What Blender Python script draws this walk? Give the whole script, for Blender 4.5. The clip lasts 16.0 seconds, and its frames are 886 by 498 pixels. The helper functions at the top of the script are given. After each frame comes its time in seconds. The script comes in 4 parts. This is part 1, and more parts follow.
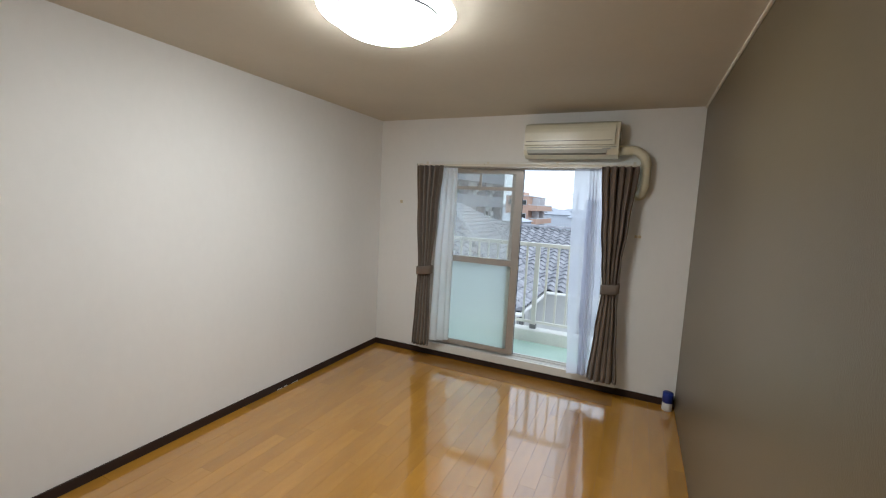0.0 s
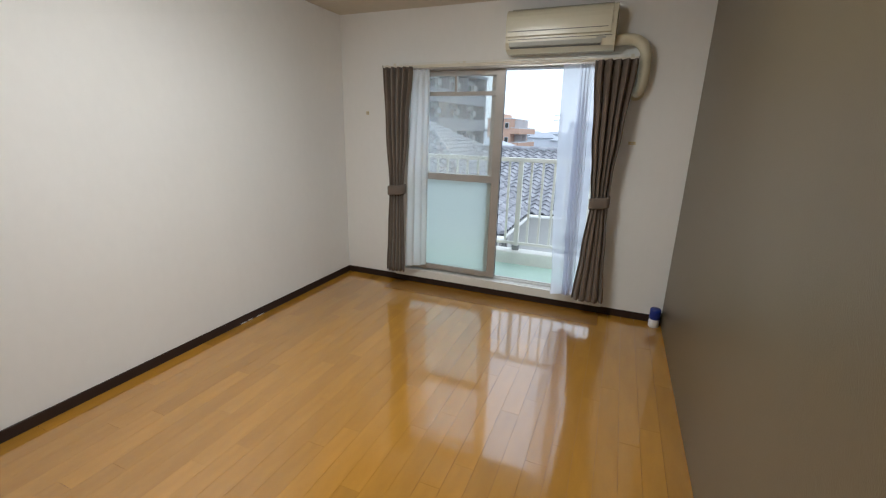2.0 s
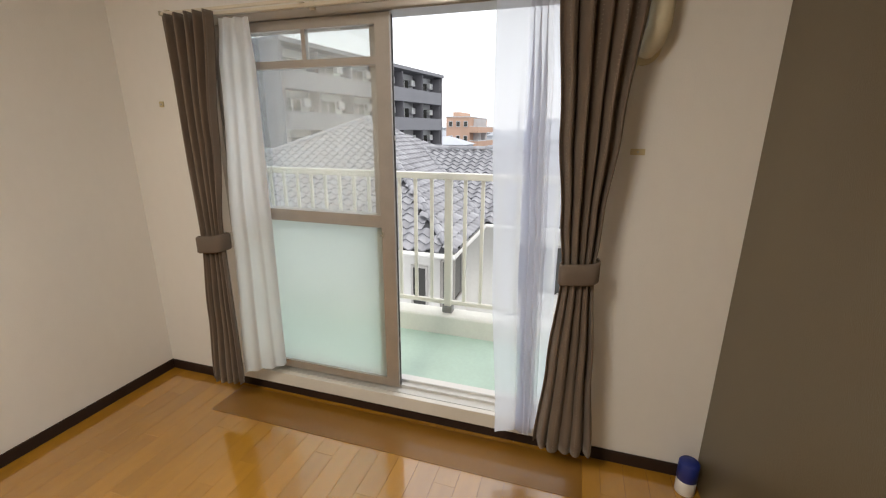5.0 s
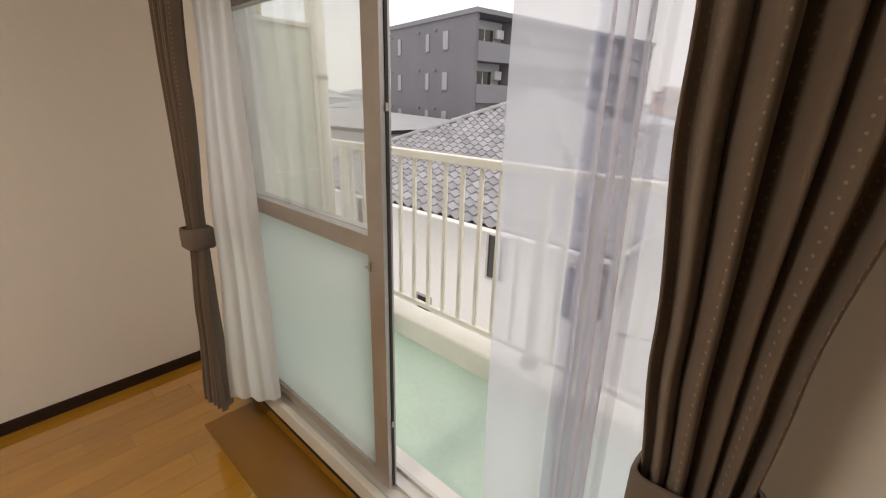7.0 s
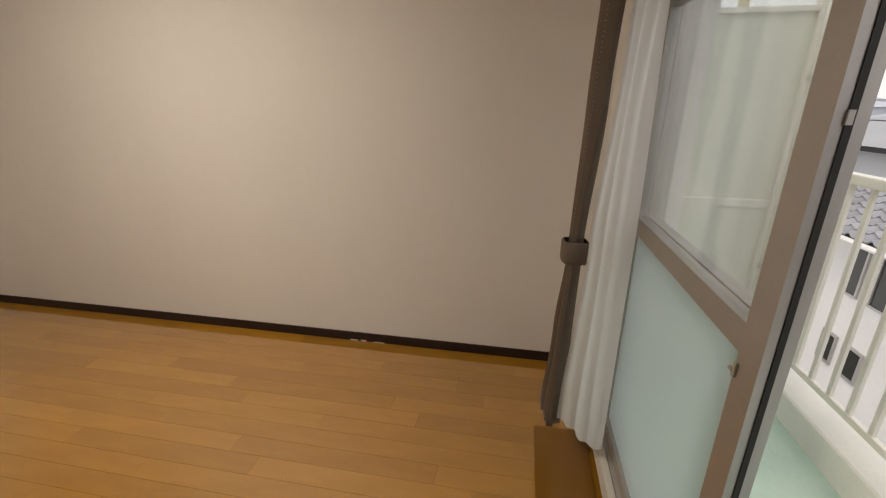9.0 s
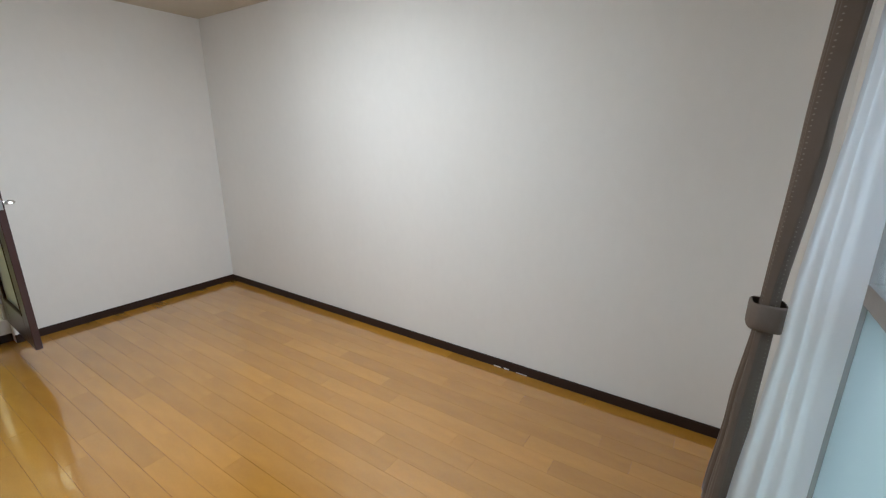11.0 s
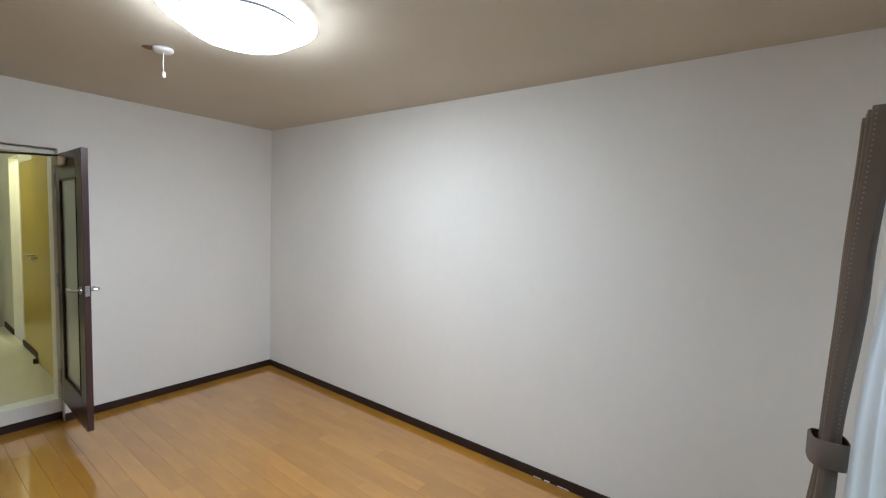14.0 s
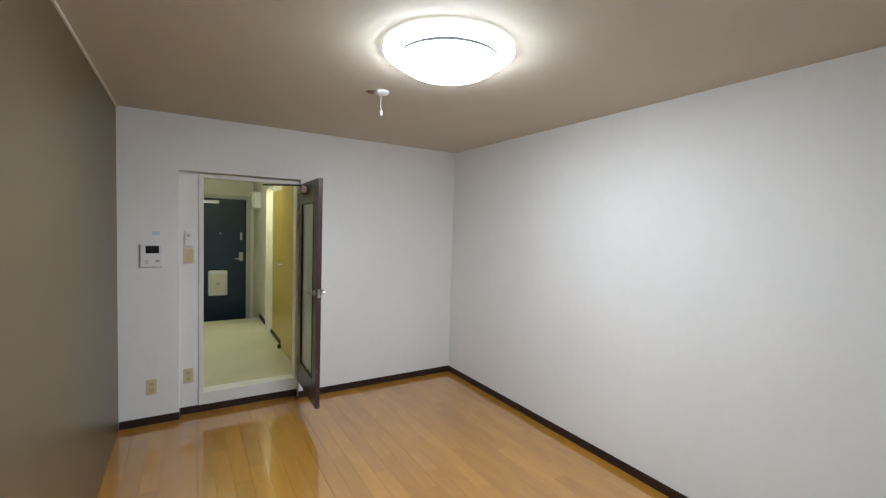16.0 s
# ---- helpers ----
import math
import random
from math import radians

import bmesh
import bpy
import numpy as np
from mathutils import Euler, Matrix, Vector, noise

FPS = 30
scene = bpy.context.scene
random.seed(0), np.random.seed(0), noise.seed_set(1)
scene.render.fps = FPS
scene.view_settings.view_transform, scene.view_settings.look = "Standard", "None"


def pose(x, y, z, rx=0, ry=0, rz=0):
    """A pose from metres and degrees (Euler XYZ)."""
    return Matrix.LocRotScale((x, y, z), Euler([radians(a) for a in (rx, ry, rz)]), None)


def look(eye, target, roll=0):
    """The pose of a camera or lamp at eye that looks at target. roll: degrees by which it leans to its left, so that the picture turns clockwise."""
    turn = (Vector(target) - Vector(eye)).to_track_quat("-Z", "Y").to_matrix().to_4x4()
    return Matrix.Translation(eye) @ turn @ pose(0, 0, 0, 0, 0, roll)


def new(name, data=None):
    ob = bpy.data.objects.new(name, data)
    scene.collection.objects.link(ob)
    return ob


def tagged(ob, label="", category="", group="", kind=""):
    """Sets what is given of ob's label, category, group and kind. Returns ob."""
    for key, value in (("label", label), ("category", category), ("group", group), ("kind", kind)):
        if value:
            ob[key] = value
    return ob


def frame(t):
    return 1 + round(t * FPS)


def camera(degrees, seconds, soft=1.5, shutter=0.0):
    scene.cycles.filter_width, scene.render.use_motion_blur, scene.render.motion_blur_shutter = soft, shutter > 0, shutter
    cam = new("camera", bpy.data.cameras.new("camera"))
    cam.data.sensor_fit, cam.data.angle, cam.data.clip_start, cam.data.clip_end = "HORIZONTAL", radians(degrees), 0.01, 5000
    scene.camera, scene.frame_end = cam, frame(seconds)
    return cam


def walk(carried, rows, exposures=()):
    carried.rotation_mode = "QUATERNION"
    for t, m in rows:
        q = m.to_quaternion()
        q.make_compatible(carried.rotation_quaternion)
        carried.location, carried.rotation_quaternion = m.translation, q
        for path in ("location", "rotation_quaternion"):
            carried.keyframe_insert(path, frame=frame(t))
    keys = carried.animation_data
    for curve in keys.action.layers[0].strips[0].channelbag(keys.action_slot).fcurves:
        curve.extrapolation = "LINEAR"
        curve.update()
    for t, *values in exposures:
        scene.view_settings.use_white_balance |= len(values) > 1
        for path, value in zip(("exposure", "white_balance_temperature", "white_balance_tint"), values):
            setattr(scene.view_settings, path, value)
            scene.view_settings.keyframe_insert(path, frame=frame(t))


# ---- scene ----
cam = camera(93.2, 16.0, soft=1.2)
PATH = [
    (0, (2.539, -3.808, 1.566), (1.701, -2.005, 1.352), 2.8),
    (0.5, (2.545, -3.803, 1.558), (1.701, -2.008, 1.3), 2.3),
    (1, (2.542, -3.763, 1.52), (1.71, -1.976, 1.179), 1.9),
    (1.5, (2.49, -3.684, 1.444), (1.702, -1.898, 1.008), 1.5),
    (2, (2.47, -3.481, 1.433), (1.742, -1.699, 0.888), 1.4),
    (2.5, (2.398, -3.229, 1.428), (1.765, -1.405, 0.907), 1.4),
    (3, (2.432, -2.916, 1.489), (1.774, -1.113, 0.925), 0.5),
    (3.5, (2.386, -2.633, 1.468), (1.73, -0.838, 0.877), 1.5),
    (4, (2.317, -2.324, 1.492), (1.748, -0.499, 0.902), 1.1),
    (4.5, (2.352, -2.03, 1.469), (1.766, -0.203, 0.905), -0.1),
    (4.7, (2.32, -1.913, 1.457), (1.761, -0.072, 0.911), 0.2),
    (7, (2.393, -0.693, 1.429), (1.133, 0.713, 0.768), 1.5),
    (7.5, (2.313, -0.536, 1.419), (0.79, 0.583, 0.763), 2.1),
    (8, (2.268, -0.444, 1.416), (0.494, 0.209, 0.764), 1.3),
    (8.5, (2.237, -0.395, 1.433), (0.351, -0.272, 0.779), 1.4),
    (9, (2.225, -0.40, 1.425), (0.372, -0.743, 0.785), 0.4),
    (9.5, (2.205, -0.398, 1.436), (0.447, -1.08, 0.772), -0.5),
    (10, (2.16, -0.362, 1.434), (0.51, -1.28, 0.773), -1.5),
    (12.3, (2.348, -0.406, 1.5), (0.734, -1.505, 1.067), 0.9),
    (12.5, (2.367, -0.424, 1.511), (0.738, -1.514, 1.116), 1.0),
    (13, (2.395, -0.433, 1.566), (0.744, -1.522, 1.271), 1.9),
    (13.5, (2.372, -0.417, 1.583), (0.735, -1.548, 1.38), 2.0),
    (14, (2.394, -0.419, 1.584), (0.788, -1.602, 1.44), 2.1),
    (14.5, (2.412, -0.423, 1.577), (0.881, -1.704, 1.464), 2.1),
    (15, (2.432, -0.441, 1.578), (1.04, -1.873, 1.473), 2.0),
    (15.5, (2.467, -0.467, 1.576), (1.232, -2.037, 1.473), 1.7),
    (16, (2.496, -0.505, 1.583), (1.449, -2.206, 1.484), 1.7),
]
EXPOSURE = [
    (0, -0.06, 5550, 5), (3.0, 0.04, 5600, 5), (3.8, 0.08, 5800, 5), (4.7, 0.10, 6450, 8), (6.8, -0.14, 7250, 14), (7.5, -0.33, 7300, 15),
    (8.5, -0.55, 7400, 15), (9.0, -0.42, 7100, 13), (9.4, -0.25, 5800, 7), (10.0, 0.06, 5300, 4), (12.3, 0.17, 5150, 4), (16, 0.17, 5150, 5),
]
walk(cam, [(t, look(eye, target, roll)) for t, eye, target, roll in PATH], EXPOSURE)

# ---- world, sun, exposure ----
world = bpy.data.worlds.new("sky")
scene.world = world
world.use_nodes = True
wn, wl = world.node_tree.nodes, world.node_tree.links
sky = wn.new("ShaderNodeTexSky")
sky.sky_type, sky.sun_disc = "NISHITA", False
sky.sun_elevation, sky.sun_rotation = radians(50), radians(40)
sky.air_density, sky.dust_density, sky.ozone_density = 1.0, 4.0, 1.0
cloud = wn.new("ShaderNodeMixRGB")
cloud.inputs[0].default_value = 0.82
cloud.inputs[2].default_value = (9.0, 9.2, 9.6, 1)
wl.new(sky.outputs[0], cloud.inputs[1])
wl.new(cloud.outputs[0], wn["Background"].inputs[0])
wn["Background"].inputs[1].default_value = 0.172

sun = new("sun", bpy.data.lights.new("sun", "SUN"))
sun.data.energy, sun.data.angle, sun.data.color = 1.4, radians(25), (1.0, 0.97, 0.93)
sun.matrix_world = look((0, 0, 30), (-12, 14, 2))
LAMP = 47.0
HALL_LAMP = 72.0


# ---- materials ----
def mat(name, color, rough=0.6, metal=0.0, var=0.08, scale=6.0, bump=0.0, bscale=300.0, coat=0.0, spec=0.5, stretch=(1, 1, 1), island=0.0, rand=0.0):
    """Principled surface with variation at two scales and a fine relief."""
    m = bpy.data.materials.new(name)
    m.use_nodes = True
    n, l = m.node_tree.nodes, m.node_tree.links
    p = n["Principled BSDF"]
    p.inputs["Roughness"].default_value = rough
    p.inputs["Metallic"].default_value = metal
    p.inputs["Coat Weight"].default_value = coat
    p.inputs["Coat Roughness"].default_value = 0.06
    p.inputs["Specular IOR Level"].default_value = spec
    tc = n.new("ShaderNodeTexCoord")
    mp = n.new("ShaderNodeMapping")
    mp.inputs["Scale"].default_value = stretch
    l.new(tc.outputs["Object"], mp.inputs[0])
    big = n.new("ShaderNodeTexNoise")
    big.inputs["Scale"].default_value, big.inputs["Detail"].default_value = scale, 5
    l.new(mp.outputs[0], big.inputs["Vector"])
    fine = n.new("ShaderNodeTexNoise")
    fine.inputs["Scale"].default_value, fine.inputs["Detail"].default_value = scale * 14, 3
    l.new(mp.outputs[0], fine.inputs["Vector"])
    mixv = n.new("ShaderNodeMath")
    mixv.operation = "MULTIPLY_ADD"
    mixv.inputs[1].default_value = 0.4
    l.new(fine.outputs[0], mixv.inputs[0])
    l.new(big.outputs[0], mixv.inputs[2])
    ramp = n.new("ShaderNodeMapRange")
    ramp.inputs[1].default_value, ramp.inputs[2].default_value = 0.4, 1.0
    ramp.inputs[3].default_value, ramp.inputs[4].default_value = 1 - var, 1 + var
    l.new(mixv.outputs[0], ramp.inputs[0])
    value = ramp.outputs[0]
    if rand:
        info = n.new("ShaderNodeObjectInfo")
        r2 = n.new("ShaderNodeMapRange")
        r2.inputs[3].default_value, r2.inputs[4].default_value = 1 - rand, 1 + rand
        l.new(info.outputs["Random"], r2.inputs[0])
        mul = n.new("ShaderNodeMath")
        mul.operation = "MULTIPLY"
        l.new(value, mul.inputs[0])
        l.new(r2.outputs[0], mul.inputs[1])
        value = mul.outputs[0]
    if island:
        geo = n.new("ShaderNodeNewGeometry")
        r3 = n.new("ShaderNodeMapRange")
        r3.inputs[3].default_value, r3.inputs[4].default_value = 1 - island, 1 + island
        l.new(geo.outputs["Random Per Island"], r3.inputs[0])
        mul2 = n.new("ShaderNodeMath")
        mul2.operation = "MULTIPLY"
        l.new(value, mul2.inputs[0])
        l.new(r3.outputs[0], mul2.inputs[1])
        value = mul2.outputs[0]
    vm = n.new("ShaderNodeVectorMath")
    vm.operation = "SCALE"
    vm.inputs[0].default_value = color
    l.new(value, vm.inputs["Scale"])
    l.new(vm.outputs[0], p.inputs["Base Color"])
    if bump:
        bn = n.new("ShaderNodeTexNoise")
        bn.inputs["Scale"].default_value, bn.inputs["Detail"].default_value = bscale, 4
        l.new(mp.outputs[0], bn.inputs["Vector"])
        b = n.new("ShaderNodeBump")
        b.inputs["Strength"].default_value, b.inputs["Distance"].default_value = bump, 0.002
        l.new(bn.outputs[0], b.inputs["Height"])
        l.new(b.outputs[0], p.inputs["Normal"])
    return m


def glow(name, color, strength):
    m = bpy.data.materials.new(name)
    m.use_nodes = True
    p = m.node_tree.nodes["Principled BSDF"]
    p.inputs["Base Color"].default_value = (0.9, 0.9, 0.9, 1)
    p.inputs["Emission Color"].default_value = (*color, 1)
    p.inputs["Emission Strength"].default_value = strength
    return m


def mixed(name, first, second, fac):
    """A mix of two shaders: each (node type, colour, roughness or None)."""
    m = bpy.data.materials.new(name)
    m.use_nodes = True
    n, l = m.node_tree.nodes, m.node_tree.links
    n.remove(n["Principled BSDF"])
    mix = n.new("ShaderNodeMixShader")
    mix.inputs[0].default_value = fac
    for i, (kind, color, rough) in enumerate((first, second)):
        s = n.new(kind)
        s.inputs["Color"].default_value = (*color, 1)
        if rough is not None:
            s.inputs["Roughness"].default_value = rough
        l.new(s.outputs[0], mix.inputs[1 + i])
    l.new(mix.outputs[0], n["Material Output"].inputs[0])
    return m


WALLPAPER = mat("wallpaper", (0.827, 0.82, 0.805), 0.75, var=0.03, scale=1.6, bump=0.35, bscale=240, stretch=(1, 1, 0.6))
CEILING = mat("ceiling_paper", (0.60, 0.55, 0.455), 0.8, var=0.04, scale=2, bump=0.3, bscale=260)
ACCENT = mat("brown_wallpaper", (0.136, 0.107, 0.062), 0.36, var=0.06, scale=2, bump=0.4, bscale=350, stretch=(1, 1, 0.6))
SKIRT = mat("dark_brown_vinyl", (0.030, 0.016, 0.012), 0.5, var=0.15, scale=8, spec=0.3)
WOOD = mat("honey_flooring", (0.43, 0.208, 0.021), 0.22, var=0.12, scale=4, bump=0.012, bscale=7, coat=1.0, stretch=(4, 0.8, 1), rand=0.11)
WOOD.node_tree.nodes["Principled BSDF"].inputs["Coat IOR"].default_value = 1.95
WOOD.node_tree.nodes["Principled BSDF"].inputs["Coat Roughness"].default_value = 0.065
RUNNER = mat("brown_vinyl_runner", (0.24, 0.110, 0.012), 0.3, var=0.08, scale=3, coat=0.35, bump=0.01, bscale=8)
GROOVE = mat("floor_joint", (0.25, 0.115, 0.024), 0.4, var=0.1)
WHITE = mat("white_paint", (0.78, 0.77, 0.73), 0.45, var=0.04, scale=5)
CREAM = mat("cream_paint", (0.74, 0.70, 0.60), 0.45, var=0.04, scale=5)
ALU = mat("bronze_aluminium", (0.44, 0.42, 0.40), 0.33, metal=0.45, var=0.08, scale=10)
SEAL = mat("black_rubber", (0.015, 0.014, 0.013), 0.6)
METAL = mat("brushed_steel", (0.55, 0.54, 0.52), 0.28, metal=1.0, var=0.05)
AC_CREAM = mat("aged_cream_plastic", (0.74, 0.71, 0.57), 0.25, var=0.04, scale=4)
AC_DARK = mat("dark_grey_plastic", (0.10, 0.10, 0.085), 0.5)
AC_FLAP = mat("grey_plastic", (0.42, 0.42, 0.36), 0.4)
PIPE_TAPE = mat("cream_pipe_tape", (0.68, 0.62, 0.46), 0.55, var=0.08, scale=12, bump=0.3, bscale=60)
BEIGE = mat("beige_plastic", (0.62, 0.53, 0.33), 0.4)
BLUE = mat("blue_plastic", (0.012, 0.03, 0.23), 0.35)
PLASTIC = mat("white_plastic", (0.80, 0.80, 0.80), 0.35, var=0.02)
SCREEN = mat("black_screen", (0.012, 0.012, 0.015), 0.15, var=0.02)
DOORWOOD = mat("dark_plum_door", (0.052, 0.026, 0.026), 0.3, var=0.15, scale=4, stretch=(5, 5, 0.6))
OLIVE = mat("mustard_door", (0.47, 0.35, 0.065), 0.3, var=0.06, scale=3)
NAVY = mat("navy_steel", (0.010, 0.026, 0.055), 0.35, var=0.08, scale=4)
VINYL = mat("hall_vinyl", (0.62, 0.58, 0.44), 0.3, var=0.08, scale=3, bump=0.05, bscale=80)
STONE = mat("entry_stone", (0.10, 0.095, 0.09), 0.6, var=0.15)
MINT = mat("mint_balcony_paint", (0.50, 0.66, 0.57), 0.5, var=0.10, scale=3, bump=0.2, bscale=120)
RAILPAINT = mat("ivory_rail_paint", (0.79, 0.77, 0.70), 0.4, var=0.05, scale=6)
PARTBOARD = mat("pale_partition_board", (0.70, 0.72, 0.62), 0.6, var=0.06, scale=3)
PARTPOST = mat("yellowed_post", (0.66, 0.58, 0.36), 0.5, var=0.08)
KERB = mat("ivory_concrete", (0.78, 0.78, 0.73), 0.7, var=0.08, scale=4, bump=0.3, bscale=90)
TILE = mat("grey_roof_tile", (0.27, 0.27, 0.29), 0.33, var=0.15, scale=2, island=0.2)
TILEBED = mat("roof_underlay", (0.05, 0.05, 0.055), 0.8)
RENDER_WHITE = mat("white_render", (0.72, 0.71, 0.68), 0.85, var=0.07, scale=0.8, bump=0.3, bscale=40)
# lighter, bluish grey with some air haze mixed in
GREY_WALL = mat("grey_tiled_facade", (0.150, 0.148, 0.165), 0.6, var=0.08, scale=0.6)
GREY_BAND = mat("lighter_grey_band", (0.20, 0.205, 0.23), 0.6, var=0.06, scale=0.6)
PALE_WALL = mat("pale_wall", (0.55, 0.56, 0.58), 0.7, var=0.06, scale=0.6)
DARKGLASS = mat("dark_window_glass", (0.035, 0.035, 0.03), 0.12, var=0.1, scale=1)
# terracotta paled by the haze put into its colour
ORANGE_WALL = mat("terracotta_facade", (0.52, 0.34, 0.25), 0.75, var=0.08, scale=0.4)
METALROOF = mat("grey_metal_roof", (0.32, 0.33, 0.35), 0.5, var=0.06, scale=0.6)
# distance haze is painted into these two pale bluish colours
FAR = mat("haze_tinted_far_wall", (0.52, 0.54, 0.58), 0.9, var=0.08, scale=0.1, island=0.25)
FARROOF = mat("haze_tinted_far_roof", (0.38, 0.40, 0.44), 0.9, var=0.08, scale=0.1, island=0.25)
GROUND = mat("asphalt_ground", (0.09, 0.09, 0.09), 0.85, var=0.2, scale=0.15)
CLEAR = mixed("clear_glass", ("ShaderNodeBsdfTransparent", (0.95, 0.965, 0.96), None), ("ShaderNodeBsdfGlossy", (1, 1, 1), 0.02), 0.10)
def veiled(m, amount):
    """A pale patchy veil over a glass material in place of reflections and haze."""
    n, l = m.node_tree.nodes, m.node_tree.links
    out = n["Material Output"]
    clean = out.inputs[0].links[0].from_socket
    veil = n.new("ShaderNodeBsdfTranslucent")
    veil.inputs["Color"].default_value = (0.92, 0.94, 0.95, 1)
    patches = n.new("ShaderNodeTexNoise")
    patches.inputs["Scale"].default_value, patches.inputs["Detail"].default_value = 2.5, 4
    spread = n.new("ShaderNodeMapRange")
    spread.inputs[3].default_value, spread.inputs[4].default_value = amount * 0.6, amount * 1.4
    l.new(patches.outputs[0], spread.inputs[0])
    mix = n.new("ShaderNodeMixShader")
    l.new(spread.outputs[0], mix.inputs[0])
    l.new(clean, mix.inputs[1])
    l.new(veil.outputs[0], mix.inputs[2])
    l.new(mix.outputs[0], out.inputs[0])


veiled(CLEAR, 0.05)
FROST = mixed("frosted_glass", ("ShaderNodeBsdfRefraction", (0.92, 0.965, 0.95), 0.42), ("ShaderNodeBsdfTranslucent", (0.92, 0.955, 0.94), None), 0.30)
for shader in FROST.node_tree.nodes:
    if shader.type == "BSDF_REFRACTION":
        shader.inputs["IOR"].default_value = 1.35
SHEER = mixed("white_sheer", ("ShaderNodeBsdfTranslucent", (0.82, 0.83, 0.90), None), ("ShaderNodeBsdfTransparent", (1, 1, 1), None), 0.33)
DENSE_SHEER = mixed("gathered_white_sheer", ("ShaderNodeBsdfTranslucent", (0.97, 0.98, 1.0), None), ("ShaderNodeBsdfDiffuse", (0.92, 0.94, 0.98), None), 0.30)
LAMP_BODY = glow("lamp_side", (1.0, 0.92, 0.82), 3.0)
LIGHT = glow("lamp_diffuser", (1.0, 0.905, 0.79), LAMP)
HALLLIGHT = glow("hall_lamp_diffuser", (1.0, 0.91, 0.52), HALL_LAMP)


def drape_material():
    m = mat("taupe_dotted_cloth", (0.145, 0.109, 0.083), 0.9, var=0.10, scale=9, bump=0.3, bscale=500)
    n, l = m.node_tree.nodes, m.node_tree.links
    p = n["Principled BSDF"]
    p.inputs["Sheen Weight"].default_value = 0.25
    base = p.inputs["Base Color"].links[0].from_socket
    uv = n.new("ShaderNodeUVMap")
    cell = n.new("ShaderNodeVectorMath")
    cell.operation = "FRACTION"
    sc = n.new("ShaderNodeVectorMath")
    sc.operation = "MULTIPLY"
    sc.inputs[1].default_value = (13, 125, 0)
    l.new(uv.outputs[0], sc.inputs[0])
    l.new(sc.outputs[0], cell.inputs[0])
    off = n.new("ShaderNodeVectorMath")
    off.operation = "SUBTRACT"
    off.inputs[1].default_value = (0.5, 0.5, 0)
    l.new(cell.outputs[0], off.inputs[0])
    asp = n.new("ShaderNodeVectorMath")
    asp.operation = "MULTIPLY"
    asp.inputs[1].default_value = (2.8, 1.0, 0)
    l.new(off.outputs[0], asp.inputs[0])
    ln = n.new("ShaderNodeVectorMath")
    ln.operation = "LENGTH"
    l.new(asp.outputs[0], ln.inputs[0])
    lt = n.new("ShaderNodeMath")
    lt.operation = "LESS_THAN"
    lt.inputs[1].default_value = 0.12
    l.new(ln.outputs["Value"], lt.inputs[0])
    mx = n.new("ShaderNodeMixRGB")
    mx.inputs[2].default_value = (0.30, 0.25, 0.21, 1)
    l.new(lt.outputs[0], mx.inputs[0])
    l.new(base, mx.inputs[1])
    l.new(mx.outputs[0], p.inputs["Base Color"])
    return m


DRAPE = drape_material()


# ---- building helpers ----
def box(bm, x0, x1, y0, y1, z0, z1):
    v = bmesh.ops.create_cube(bm, size=1)["verts"]
    bmesh.ops.transform(bm, verts=v, matrix=Matrix.Translation(((x0 + x1) / 2, (y0 + y1) / 2, (z0 + z1) / 2)) @ Matrix.Diagonal((abs(x1 - x0), abs(y1 - y0), abs(z1 - z0), 1)))
    return v


def boxes(*bs, bevel=0.0, seg=2):
    bm = bmesh.new()
    for b in bs:
        box(bm, *b)
    if bevel:
        bmesh.ops.bevel(bm, geom=bm.edges[:], offset=bevel, segments=seg, affect="EDGES", profile=0.6)
    return bm


def mesh_of(name, bm, material, smooth=False):
    me = bpy.data.meshes.new(name)
    bm.normal_update()
    bm.to_mesh(me)
    bm.free()
    me.materials.append(material)
    if smooth:
        me.shade_smooth()
    return me


def part(name, bm, material, parent, label="", smooth=False):
    ob = new(name, mesh_of(name, bm, material, smooth))
    ob.parent = parent
    if label:
        tagged(ob, label)
    return ob


def thing(name, label, category, group="", kind="", at=(0, 0, 0)):
    ob = new(name)
    ob.location = at
    return tagged(ob, label, category, group, kind)


def solid(name, bm, material, label, category, kind="structure", group="", smooth=False):
    return tagged(new(name, mesh_of(name, bm, material, smooth)), label, category, group, kind)


def tube(points, radius, sides=10, closed_ends=True):
    """A round pipe along a polyline."""
    bm = bmesh.new()
    pts = [Vector(p) for p in points]
    rings = []
    ref = Vector((0.013, 1, 0.021)).normalized()
    for i, p in enumerate(pts):
        d = (pts[min(i + 1, len(pts) - 1)] - pts[max(i - 1, 0)]).normalized()
        a = d.cross(ref)
        if a.length < 0.05:
            a = d.cross(Vector((1, 0.1, 0)))
        a.normalize()
        b = d.cross(a)
        rings.append([bm.verts.new(p + radius * (math.cos(k * math.tau / sides) * a + math.sin(k * math.tau / sides) * b)) for k in range(sides)])
    for r0, r1 in zip(rings, rings[1:]):
        for k in range(sides):
            bm.faces.new((r0[k], r0[(k + 1) % sides], r1[(k + 1) % sides], r1[k]))
    if closed_ends:
        bm.faces.new(rings[0])
        bm.faces.new(rings[-1][::-1])
    bmesh.ops.recalc_face_normals(bm, faces=bm.faces[:])
    return bm


